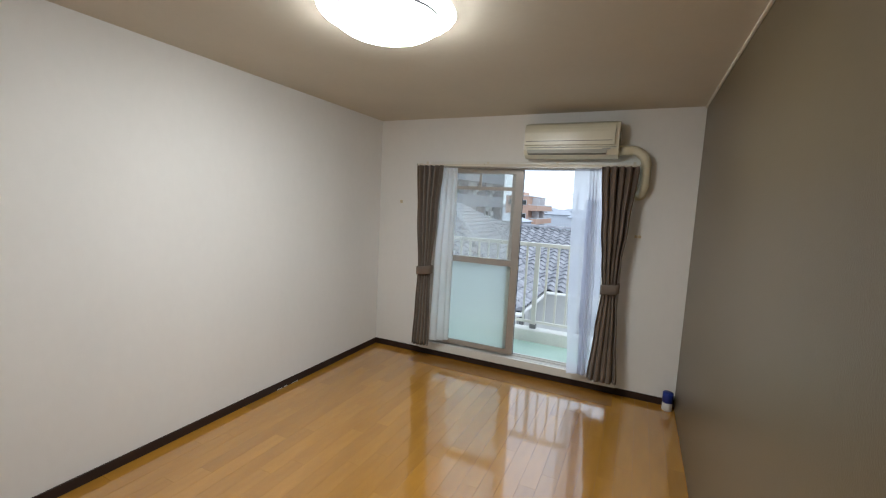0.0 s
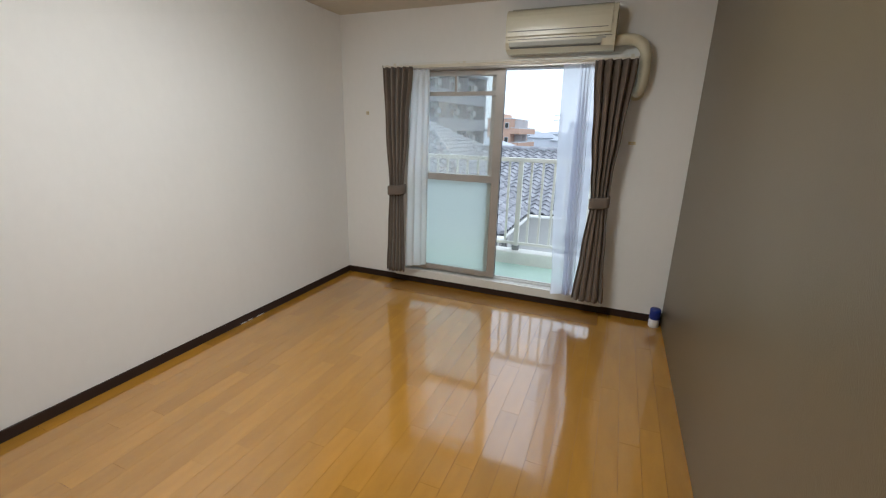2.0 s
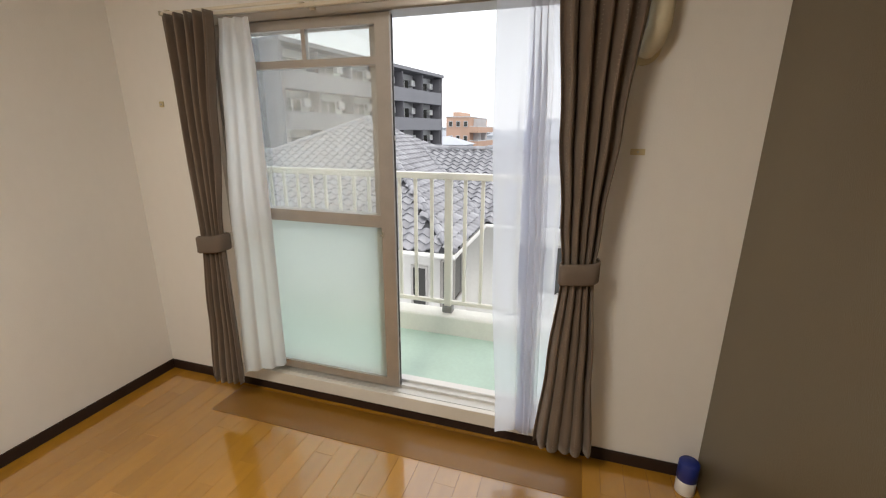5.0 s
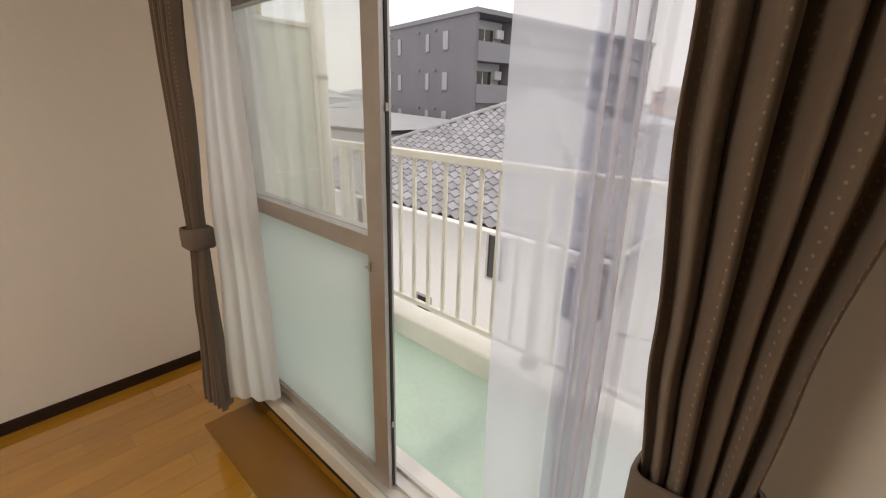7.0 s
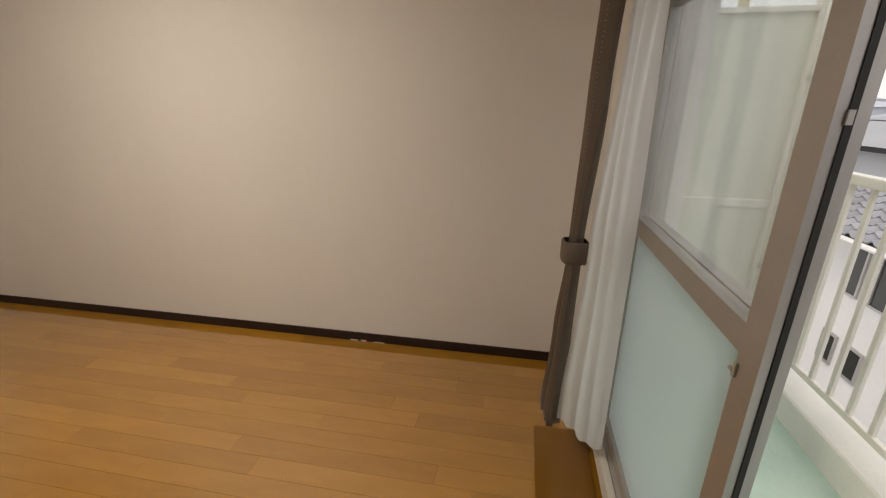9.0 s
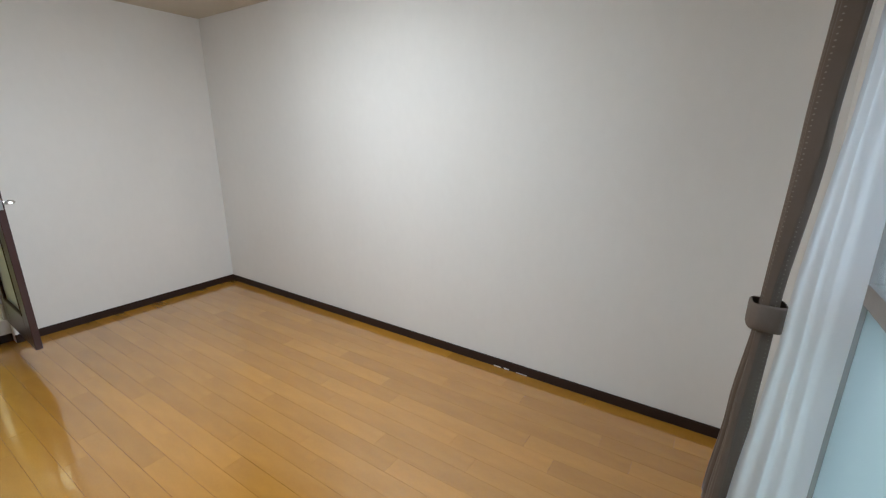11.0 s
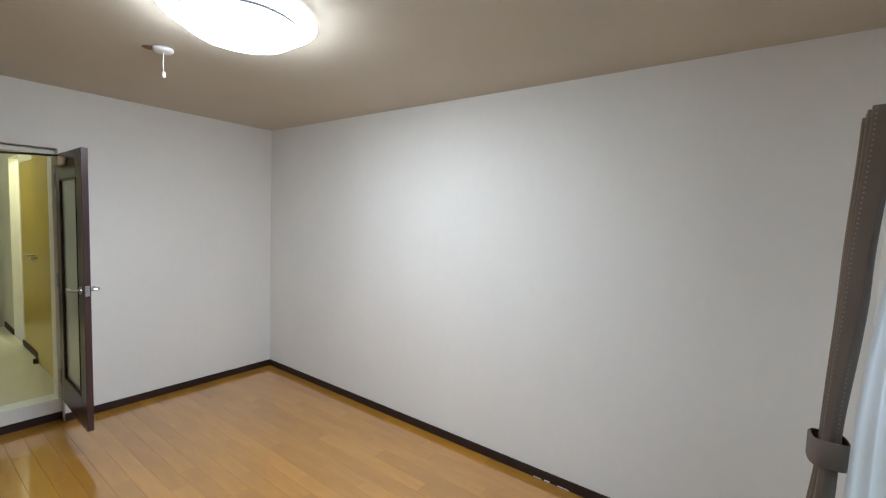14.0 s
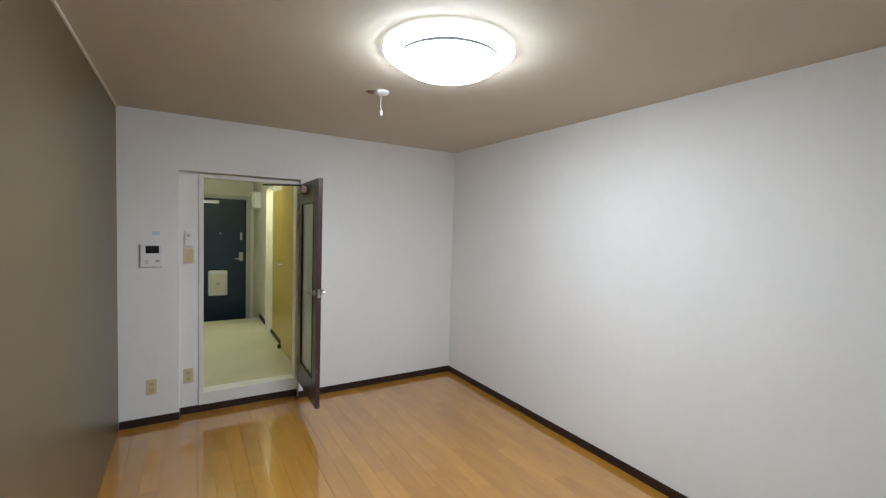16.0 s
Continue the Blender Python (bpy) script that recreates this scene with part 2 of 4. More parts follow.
def lathe(profile, sides=32, at=(0, 0, 0), caps=True):
    """A turned body: profile of (radius, height)."""
    bm = bmesh.new()
    rings = []
    for r, z in profile:
        rings.append([bm.verts.new((at[0] + max(r, 0.0004) * math.cos(k * math.tau / sides), at[1] + max(r, 0.0004) * math.sin(k * math.tau / sides), at[2] + z)) for k in range(sides)])
    for r0, r1 in zip(rings, rings[1:]):
        for k in range(sides):
            bm.faces.new((r0[k], r0[(k + 1) % sides], r1[(k + 1) % sides], r1[k]))
    if caps:
        bm.faces.new(rings[0])
        bm.faces.new(rings[-1])
    bmesh.ops.recalc_face_normals(bm, faces=bm.faces[:])
    return bm


def extrude_x(profile, x0, x1):
    """A prism along x from a closed (y, z) outline."""
    bm = bmesh.new()
    a = [bm.verts.new((x0, y, z)) for y, z in profile]
    b = [bm.verts.new((x1, y, z)) for y, z in profile]
    n = len(profile)
    for i in range(n):
        bm.faces.new((a[i], a[(i + 1) % n], b[(i + 1) % n], b[i]))
    bm.faces.new(a)
    bm.faces.new(b)
    bmesh.ops.recalc_face_normals(bm, faces=bm.faces[:])
    return bm


# ---- the room ----
W, L, H = 2.925, 4.37, 2.40
OX0, OX1, OZ0, OZ1 = 0.60, 2.43, 0.13, 1.95       # balcony window opening
DX0, DX1, DZ0, DZ1 = 1.62, 2.37, 0.165, 1.935     # hall door opening
AX1, AY, AZ = 2.54, -4.45, 1.975                   # shallow alcove round the hall door

solid("floor", boxes((0, W, -4.55, 0.0, -0.15, -0.012)), GROOVE, "honey coloured glossy wooden strip floor with dark joints", "floor")
solid("ceiling", boxes((-0.12, W + 0.12, -4.55, 0.18, H, H + 0.12)), CEILING, "beige papered ceiling", "ceiling")
solid("wall_west", boxes((-0.12, 0, -4.55, 0.18, -0.15, H)), WALLPAPER, "white papered wall", "wall")
solid("wall_east", boxes((W, W + 0.12, -L, 0.0, -0.15, H)), ACCENT, "dark brown papered accent wall", "wall")
solid("wall_north", boxes((0, OX0, 0, 0.18, -0.15, H), (OX1, W + 0.12, 0, 0.18, -0.15, H), (OX0, OX1, 0, 0.18, OZ1, H), (OX0, OX1, 0, 0.18, -0.15, OZ0)), WALLPAPER, "white papered wall round the balcony window", "wall")
solid("wall_south", boxes((0, DX0, -4.55, -L, -0.15, H), (AX1, W + 0.12, -4.55, -L, -0.15, H), (DX0, AX1, -4.55, -L, AZ, H),
                          (DX1 + 0.012, AX1, -4.55, AY, -0.15, AZ), (DX0, DX1 + 0.012, -4.55, AY, DZ1 + 0.03, AZ), (DX0, DX1 + 0.012, -4.55, AY, -0.15, DZ0 - 0.02)),
      WALLPAPER, "white papered wall with a shallow alcove round the door", "wall")


def skirting(name, *runs):
    return solid(name, boxes(*runs, bevel=0.002, seg=1), SKIRT, "dark brown vinyl skirting board", "skirting board")


skirting("baseboard_west", (0.0, 0.009, -L, -0.009, 0.0, 0.06))
skirting("baseboard_north", (0.0, W - 0.004, -0.009, 0.0, 0.0, 0.06))
skirting("baseboard_south", (0.009, DX0, -L, -L + 0.009, 0.0, 0.06), (AX1 + 0.001, W - 0.004, -L, -L + 0.009, 0.0, 0.06), (DX0, AX1 - 0.009, AY, AY + 0.009, 0.0, 0.06), (AX1 - 0.009, AX1, AY, -L, 0.0, 0.06))
solid("trim_accent_top", boxes((W - 0.012, W, -L, 0, H - 0.014, H), bevel=0.002, seg=1), CREAM, "thin cream moulding above the brown wall", "moulding")
# worn paint on the skirting
scuff = bmesh.new()
y = -1.41
for gap, run, top in ((0.0, 0.05, 0.008), (0.02, 0.035, 0.011), (0.05, 0.07, 0.007)):
    y += gap
    box(scuff, 0.009, 0.0096, y, y + run, 0.002, top)
    y += run
solid("scuff_mark", scuff, WHITE, "chipped pale scuff on the dark skirting", "scuff")

# ---- balcony window ----
window = thing("window_1", "bronze aluminium sliding balcony window, slid half open", "window", kind="structure")
part("window_frame", boxes((OX0, OX0 + 0.03, 0.0, 0.12, OZ0, OZ1), (OX1 - 0.03, OX1, 0.0, 0.12, OZ0, OZ1), (OX0 + 0.03, OX1 - 0.03, 0.0, 0.12, OZ1 - 0.035, OZ1)), ALU, window)
part("track", boxes((OX0 + 0.03, OX1 - 0.03, 0.046, 0.052, OZ0, OZ0 + 0.024), (OX0 + 0.03, OX1 - 0.03, 0.098, 0.104, OZ0, OZ0 + 0.024), (OX0 + 0.03, OX1 - 0.03, 0.0, 0.12, OZ0 - 0.008, OZ0 + 0.010)), mat("pale_aluminium", (0.66, 0.66, 0.64), 0.35, metal=0.15, var=0.06), window, "pale aluminium sliding track")
part("window_sill", boxes((OX0 - 0.04, OX1 + 0.04, -0.03, -0.001, 0.064, OZ0 + 0.008), bevel=0.004), WHITE, window, "white painted timber sill")
part("reveal_trim", boxes((OX0, OX1, -0.012, 0.0, OZ1, OZ1 + 0.03), bevel=0.002, seg=1), WHITE, window)


def sash(x0, x1, y0, z0, z1, transom):
    s = part("sash", boxes((x0, x0 + 0.065, y0, y0 + 0.034, z0, z1), (x1 - 0.068, x1, y0, y0 + 0.034, z0, z1), (x0 + 0.065, x1 - 0.068, y0, y0 + 0.034, z0, z0 + 0.045), (x0 + 0.065, x1 - 0.068, y0, y0 + 0.034, z1 - 0.04, z1), (x0 + 0.065, x1 - 0.068, y0, y0 + 0.034, 1.006, 1.064),
                           *([(x0 + 0.065, x1 - 0.068, y0, y0 + 0.034, 1.716, 1.748), ((x0 + x1) / 2 + 0.03, (x0 + x1) / 2 + 0.05, y0 + 0.004, y0 + 0.03, 1.748, z1 - 0.04)] if transom else [])), ALU, window)
    g = part("pane", boxes((x0 + 0.065, x1 - 0.068, y0 + 0.014, y0 + 0.018, 1.064, z1 - 0.04)), CLEAR, s, "clear glass")
    g.visible_shadow = False
    low = part("pane", boxes((x0 + 0.065, x1 - 0.068, y0 + 0.014, y0 + 0.018, z0 + 0.045, 1.006)), FROST if transom else CLEAR, s, "frosted pale green glass" if transom else "clear glass")
    low.visible_shadow = False
    part("gasket", boxes((x1 - 0.0715, x1 - 0.068, y0 + 0.008, y0 + 0.024, z0 + 0.045, 1.006)), SEAL, s)
    return s


inner = sash(0.625, 1.542, 0.010, 0.160, 1.912, True)
part("latch", boxes((1.477, 1.486, 0.004, 0.0099, 0.958, 0.988), (1.466, 1.480, 0.002, 0.0075, 0.966, 0.972), bevel=0.001, seg=1), AC_FLAP, inner)
outer = sash(0.61, 1.497, 0.050, 0.160, 1.912, False)
part("edge_seal", boxes((1.542, 1.5445, 0.026, 0.036, 0.165, 1.905)), SEAL, inner)
part("catch", boxes((1.5445, 1.548, 0.024, 0.032, 1.405, 1.425), (1.5445, 1.548, 0.024, 0.032, 0.42, 0.44)), ALU, inner)


# ---- curtains ----
def lerp_rows(rows, z):
    for a, b in zip(rows, rows[1:]):
        if a[0] >= z >= b[0]:
            f = (a[0] - z) / (a[0] - b[0])
            f = f * f * (3 - 2 * f)
            return [p + (q - p) * f for p, q in zip(a[1:], b[1:])]
    return list(rows[-1][1:])


def cloth(rows, folds, seed, nx=120, nz=44, sharp=0.35, flat=lambda u: 1.0, bulge=0.0, gather=lambda u: u):
    """Hanging pleated cloth. rows from the top: height, left edge, right edge, distance from the wall at each edge, fold depth."""
    rnd = random.Random(seed)
    ph = [rnd.uniform(-0.5, 0.5) for _ in range(folds + 2)]
    bm = bmesh.new()
    uv = bm.loops.layers.uv.new("UVMap")
    grid = []
    top, bot = rows[0][0], rows[-1][0]
    for j in range(nz + 1):
        z = top + (bot - top) * j / nz
        xl, xr, yl, yr, amp = lerp_rows(rows, z)
        line = []
        for i in range(nx + 1):
            u = i / nx
            w = u * folds
            k = int(min(w, folds - 1))
            s = math.sin(math.tau * w + 0.6 * ph[k] * math.sin(math.pi * (w - k)) + 0.35 * math.sin(3 * z + seed))
            s = s + sharp * math.sin(2 * math.tau * w + ph[k + 1] + 1.3 * z) * 0.5
            sway = 0.012 * math.sin(2.3 * z + 5 * u + seed)
            along = math.hypot(xr - xl, yr - yl)
            tx, ty = (xr - xl) / along, (yr - yl) / along
            out = amp * flat(u) * s * (0.8 + 0.4 * ph[k]) + 0.3 * sway - bulge * min(1.0, 0.12 + 3.0 * j / nz) * (0.8 + 0.2 * j / nz) * math.sin(math.pi * u ** 2.2)
            slide = along * gather(u) + 0.35 * amp * math.cos(math.tau * w + 0.8 * z) * math.sin(math.pi * u)
            line.append(bm.verts.new((xl + tx * slide - ty * out, yl + ty * slide + tx * out, z)))
        grid.append(line)
    for j in range(nz):
        for i in range(nx):
            f = bm.faces.new((grid[j][i], grid[j + 1][i], grid[j + 1][i + 1], grid[j][i + 1]))
            for lp, (a, b) in zip(f.loops, ((i, j), (i, j + 1), (i + 1, j + 1), (i + 1, j))):
                lp[uv].uv = (a / nx, b / nz)
    return bm


def curtain(name, rows, folds, seed, material, label, group, thick, flat=lambda u: 1.0, sharp=0.35, bulge=0.0, gather=lambda u: u):
    ob = thing(name, label, "curtain", group)
    c = part("cloth", cloth(rows, folds, seed, flat=flat, sharp=sharp, bulge=bulge, gather=gather), material, ob, smooth=True)
    if thick:
        m = c.modifiers.new("thickness", "SOLIDIFY")
        m.thickness = thick
    return ob


def tieback(ob, x0, x1, y, z, depth):
    """A cloth band, pinched round the drape."""
    bm = bmesh.new()
    n = 28
    rings = []
    for j, zz in enumerate((z - 0.042, z - 0.035, z, z + 0.035, z + 0.042)):
        g = 0.0 if j in (0, 4) else 0.006
        ring = []
        for k in range(n):
            a = k * math.tau / n
            c, s = math.cos(a), math.sin(a)
            e = 0.6
            ring.append(bm.verts.new(((x0 + x1) / 2 + ((x1 - x0) / 2 + g) * math.copysign(abs(c) ** e, c), y + (depth + g) * math.copysign(abs(s) ** e, s), zz + 0.012 * c)))
        rings.append(ring)
    for r0, r1 in zip(rings, rings[1:]):
        for k in range(n):
            bm.faces.new((r0[k], r0[(k + 1) % n], r1[(k + 1) % n], r1[k]))
    bmesh.ops.recalc_face_normals(bm, faces=bm.faces[:])
    t = part("tieback", bm, TIE, ob, "plain taupe cloth band", smooth=True)
    t.modifiers.new("thickness", "SOLIDIFY").thickness = 0.003
    part("hook", tube([((x0 + x1) / 2, -0.001, z + 0.03), ((x0 + x1) / 2, -0.05, z + 0.03), ((x0 + x1) / 2, y + depth, z + 0.01)], 0.003, 8), METAL, ob)


TIE = mat("taupe_band_cloth", (0.15, 0.12, 0.098), 0.9, var=0.08, scale=9, bump=0.3, bscale=500)
left_drape = curtain("drape", [(1.93, 0.515, 0.80, -0.150, -0.150, 0.036), (1.45, 0.545, 0.765, -0.165, -0.165, 0.034), (0.915, 0.595, 0.735, -0.185, -0.185, 0.024), (0.55, 0.59, 0.745, -0.205, -0.195, 0.030), (0.17, 0.58, 0.755, -0.225, -0.205, 0.036)], 5, 3, DRAPE, "taupe blackout curtain with pale dots, tied back beside the window", "drapes of the balcony window", 0.003, sharp=0.2)
tieback(left_drape, 0.588, 0.742, -0.185, 0.915, 0.042)
right_drape = curtain("drape", [(1.93, 2.225, 2.505, -0.150, -0.150, 0.036), (1.45, 2.258, 2.462, -0.155, -0.155, 0.036), (1.15, 2.285, 2.432, -0.16, -0.16, 0.032), (0.935, 2.305, 2.422, -0.165, -0.165, 0.024), (0.55, 2.275, 2.45, -0.175, -0.175, 0.032), (0.16, 2.245, 2.48, -0.185, -0.185, 0.04)], 5, 8, DRAPE, "taupe blackout curtain with pale dots, tied back and flaring below", "drapes of the balcony window", 0.003, sharp=0.2)
tieback(right_drape, 2.298, 2.432, -0.165, 0.94, 0.042)
curtain("sheer_curtain", [(1.915, 0.775, 0.92, -0.090, -0.075, 0.010), (1.7, 0.77, 0.915, -0.115, -0.055, 0.009), (0.95, 0.755, 0.90, -0.155, -0.042, 0.009), (0.215, 0.75, 0.89, -0.19, -0.036, 0.010)], 3, 5, DENSE_SHEER, "white sheer curtain gathered beside the sliding window", "sheer curtains", 0, sharp=0.25, bulge=0.03)


def bunched(u):
    """Two flat widths with a tight bunch of pleats between them."""
    if u < 0.22:
        return u / 0.22 * 0.45
    if u < 0.80:
        return 0.45 + (u - 0.22) / 0.58 * 0.29
    return 0.74 + (u - 0.80) / 0.20 * 0.26


def pleated(u):
    return 0.05 + 0.95 / (1 + math.exp(-(u - 0.25) * 40)) / (1 + math.exp((u - 0.78) * 40))


curtain("sheer_curtain", [(1.915, 2.005, 2.27, -0.10, -0.085, 0.020), (1.5, 2.015, 2.275, -0.14, -0.075, 0.036), (0.95, 2.04, 2.28, -0.17, -0.075, 0.040), (0.165, 2.075, 2.28, -0.17, -0.075, 0.042)], 6, 11, SHEER, "white sheer curtain hanging over the open side of the window", "sheer curtains", 0, flat=pleated, sharp=0.3, gather=bunched)
rail = thing("curtain_rail", "double white metal curtain rail above the balcony window", "curtain rail")
part("front_rail", boxes((0.525, 2.50, -0.156, -0.144, 1.930, 1.942), bevel=0.003), CREAM, rail)
part("back_rail", boxes((0.52, 2.50, -0.092, -0.078, 1.928, 1.942), bevel=0.003), CREAM, rail)
for x in (0.56, 1.2, 1.84, 2.46):
    part("bracket", boxes((x - 0.009, x + 0.009, -0.160, 0.0, 1.942, 1.947), (x - 0.011, x + 0.011, -0.016, -0.0125, 1.935, 1.98)), CREAM, rail)
for x in (0.522, 2.503):
    part("end_cap", boxes((x - 0.004, x + 0.004, -0.161, -0.139, 1.927, 1.945), bevel=0.002, seg=1), AC_FLAP, rail)

# ---- air conditioner ----
ac = thing("air_conditioner", "old cream wall-mounted split air conditioner above the window", "air conditioner")
X0, X1 = 1.58, 2.335
part("body", extrude_x([(0, 2.005), (-0.10, 1.995), (-0.165, 2.02), (-0.185, 2.06), (-0.19, 2.22), (-0.17, 2.27), (-0.13, 2.285), (0, 2.285)], X0, X1), AC_CREAM, ac)
front = part("front_panel", extrude_x([(-0.190, 2.095), (-0.205, 2.10), (-0.2075, 2.15), (-0.207, 2.20), (-0.203, 2.228), (-0.195, 2.25), (-0.184, 2.265), (-0.17, 2.274), (-0.165, 2.27), (-0.186, 2.22)], X0 + 0.004, X1 - 0.03), AC_CREAM, ac)
part("panel_groove", boxes((X0 + 0.02, X1 - 0.05, -0.2085, -0.205, 2.128, 2.132), (X0 + 0.02, X1 - 0.02, -0.1925, -0.189, 2.078, 2.081)), AC_DARK, front)
part("air_outlet", boxes((X0 + 0.035, X1 - 0.09, -0.181, -0.15, 2.022, 2.052)), AC_DARK, ac)
part("flap", extrude_x([(-0.184, 2.03), (-0.194, 2.034), (-0.193, 2.062), (-0.186, 2.062)], X0 + 0.03, X1 - 0.085), AC_FLAP, ac, "grey air flap")
part("lamp_strip", boxes((X1 - 0.12, X1 - 0.06, -0.1925, -0.188, 2.06, 2.072)), AC_FLAP, ac)
for i in range(14):
    part("grille_slat", boxes((X0 + 0.03, X1 - 0.03, -0.14 + i * 0.0095, -0.137 + i * 0.0095, 2.285, 2.2885)), AC_FLAP, ac)
arc = [(2.33, -0.09, 2.06), (2.40, -0.085, 2.065)] + [(2.425 + 0.12 * math.sin(a), -0.075, 1.945 + 0.12 * math.cos(a)) for a in [k * math.pi / 16 for k in range(9)]] + [(2.547, -0.07, 1.86), (2.545, -0.065, 1.78), (2.53, -0.05, 1.735), (2.52, -0.02, 1.725), (2.515, 0.0, 1.725)]
pipe = thing("refrigerant_pipe", "cream taped refrigerant pipe bending into the wall", "pipe")
part("pipe", tube(arc, 0.037, 14), PIPE_TAPE, pipe, smooth=True)
part("wall_collar", tube([(2.513, -0.001, 1.725), (2.513, -0.012, 1.725)], 0.055, 18), PIPE_TAPE, pipe)
part("drain_cord", tube([(2.50, -0.006, 1.70), (2.495, -0.008, 1.67), (2.488, -0.006, 1.655)], 0.004, 6), CREAM, pipe)


def wall_hook(x, z, w, h, label):
    b = thing("wall_plate", label, "wall plate")
    part("plate", boxes((x - w / 2, x + w / 2, -0.008, 0, z - h / 2, z + h / 2), bevel=0.002), BEIGE, b)
    part("screw", boxes((x - 0.004, x + 0.004, -0.0105, -0.008, z - 0.004, z + 0.004)), METAL, b)


wall_hook(0.266, 1.57, 0.025, 0.028, "small yellowed plastic cap on the wall")
wall_hook(2.534, 1.374, 0.05, 0.022, "small yellowed plastic strip on the wall")

runner = thing("floor_runner", "thin dark brown vinyl runner on the floor under the window", "floor mat")
part("sheet", boxes((0.562, 2.46, -0.265, -0.032, 0.0006, 0.0026), bevel=0.0006, seg=1), RUNNER, runner)

bottle = thing("bottle", "blue-capped white plastic tub on the floor in the corner", "bottle")
part("jar", lathe([(0.034, 0.0), (0.038, 0.004), (0.038, 0.06), (0.036, 0.066)], 24, (2.868, -0.085, 0.0)), PLASTIC, bottle, smooth=True)
part("cap", lathe([(0.037, 0.066), (0.039, 0.068), (0.039, 0.143), (0.034, 0.150), (0.005, 0.151)], 24, (2.868, -0.085, 0.0)), BLUE, bottle, "blue plastic cap", smooth=True)

# ---- ceiling lamp and pull switch ----
lamp = thing("ceiling_light", "round white flush ceiling light, switched on", "ceiling light")
LX, LY = W / 2, -L / 2
part("base", lathe([(0.25, H), (0.292, H - 0.005), (0.300, H - 0.018)], 56, (LX, LY, 0), caps=False), LAMP_BODY, lamp, "dimly glowing white lamp body", smooth=True)
part("diffuser", lathe([(0.300, H - 0.0185), (0.288, H - 0.030), (0.262, H - 0.036), (0.232, H - 0.038)], 56, (LX, LY, 0), caps=False), LIGHT, lamp, "glowing white outer ring of the diffuser", smooth=True)
# near-black band: the step's shade is put into its colour
part("step_band", lathe([(0.2315, H - 0.037), (0.2315, H - 0.053)], 56, (LX, LY, 0), caps=False), mat("painted_step_shade", (0.010, 0.010, 0.011), 0.8, spec=0.1), lamp, "step between ring and dome, its shade painted near-black")
part("dome", lathe([(0.234, H - 0.0535), (0.222, H - 0.073), (0.19, H - 0.092), (0.12, H - 0.107), (0.06, H - 0.111), (0.0004, H - 0.112)], 56, (LX, LY, 0), caps=False), LIGHT, lamp, "glowing white domed centre", smooth=True)
switch = thing("pull_switch", "white ceiling rosette with a short hanging cord", "pull switch")
part("rosette", lathe([(0.045, H), (0.046, H - 0.012), (0.036, H - 0.02), (0.012, H - 0.022)], 28, (1.486, -2.912, 0)), PLASTIC, switch, smooth=True)
part("cord", tube([(1.486, -2.912, H - 0.022), (1.487, -2.913, H - 0.08), (1.486, -2.912, H - 0.115)], 0.0022, 6), PLASTIC, switch)
part("toggle", lathe([(0.004, -0.03), (0.008, -0.028), (0.007, -0.004), (0.003, 0.0)], 14, (1.484, -2.912, H - 0.115)), PLASTIC, switch, smooth=True)
solid("ceiling_stain", lathe([(0.035, H - 0.0005), (0.034, H - 0.001)], 18, (1.53, -2.96, 0)), mat("brown_stain", (0.25, 0.17, 0.10), 0.8), "small brown screw mark on the ceiling", "stain")

# ---- hall door ----
door_frame = thing("door_1", "cream painted door frame with a white raised threshold", "door frame", kind="structure")
part("jamb", boxes((DX1, DX1 + 0.035, -4.56, AY + 0.012, DZ0 - 0.02, DZ1 + 0.035), bevel=0.002, seg=1), WHITE, door_frame)
part("jamb", boxes((DX0 - 0.001, DX0 + 0.022, -4.56, AY + 0.012, DZ0 - 0.02, DZ1 + 0.035), bevel=0.002, seg=1), WHITE, door_frame)
part("head", boxes((DX0 + 0.022, DX1, -4.56, AY + 0.012, DZ1, DZ1 + 0.035), bevel=0.002, seg=1), WHITE, door_frame)
part("threshold", boxes((DX0 - 0.001, DX1 + 0.036, -4.56, AY + 0.02, 0.062, DZ0), bevel=0.004), WHITE, door_frame, "white painted timber step")

door = thing("hall_door", "dark plum glazed door standing open into the room", "door", at=(1.602, -4.362, 0))
door.rotation_euler = (0, 0, radians(-1.6))
DWID, DB, DT, TH = 0.70, 0.175, 1.93, 0.034
# local: y along the leaf from the hinge, x thickness
part("stile", boxes((0, TH, 0, 0.12, DB, DT), bevel=0.002, seg=1), DOORWOOD, door)
part("stile", boxes((0, TH, DWID - 0.13, DWID, DB, DT), bevel=0.002, seg=1), DOORWOOD, door)
part("top_rail", boxes((0, TH, 0.12, DWID - 0.13, DT - 0.17, DT), bevel=0.002, seg=1), DOORWOOD, door)
part("bottom_rail", boxes((0, TH, 0.12, DWID - 0.13, DB, DB + 0.19), bevel=0.002, seg=1), DOORWOOD, door)
part("pane", boxes((0.013, 0.021, 0.12, DWID - 0.13, DB + 0.19, DT - 0.17)), mat("frosted_door_glass", (0.62, 0.67, 0.67), 0.3, var=0.06, scale=2, bump=0.2, bscale=120), door, "grey frosted glass")
part("glazing_bead", boxes((0.024, TH + 0.003, 0.12, 0.132, DB + 0.19, DT - 0.17), (0.024, TH + 0.003, DWID - 0.142, DWID - 0.13, DB + 0.19, DT - 0.17), (0.024, TH + 0.003, 0.132, DWID - 0.142, DB + 0.19, DB + 0.202), (0.024, TH + 0.003, 0.132, DWID - 0.142, DT - 0.182, DT - 0.17)), SKIRT, door)
part("latch_plate", boxes((0.006, TH - 0.006, DWID, DWID + 0.0018, 1.03, 1.095), bevel=0.0006, seg=1), METAL, door)
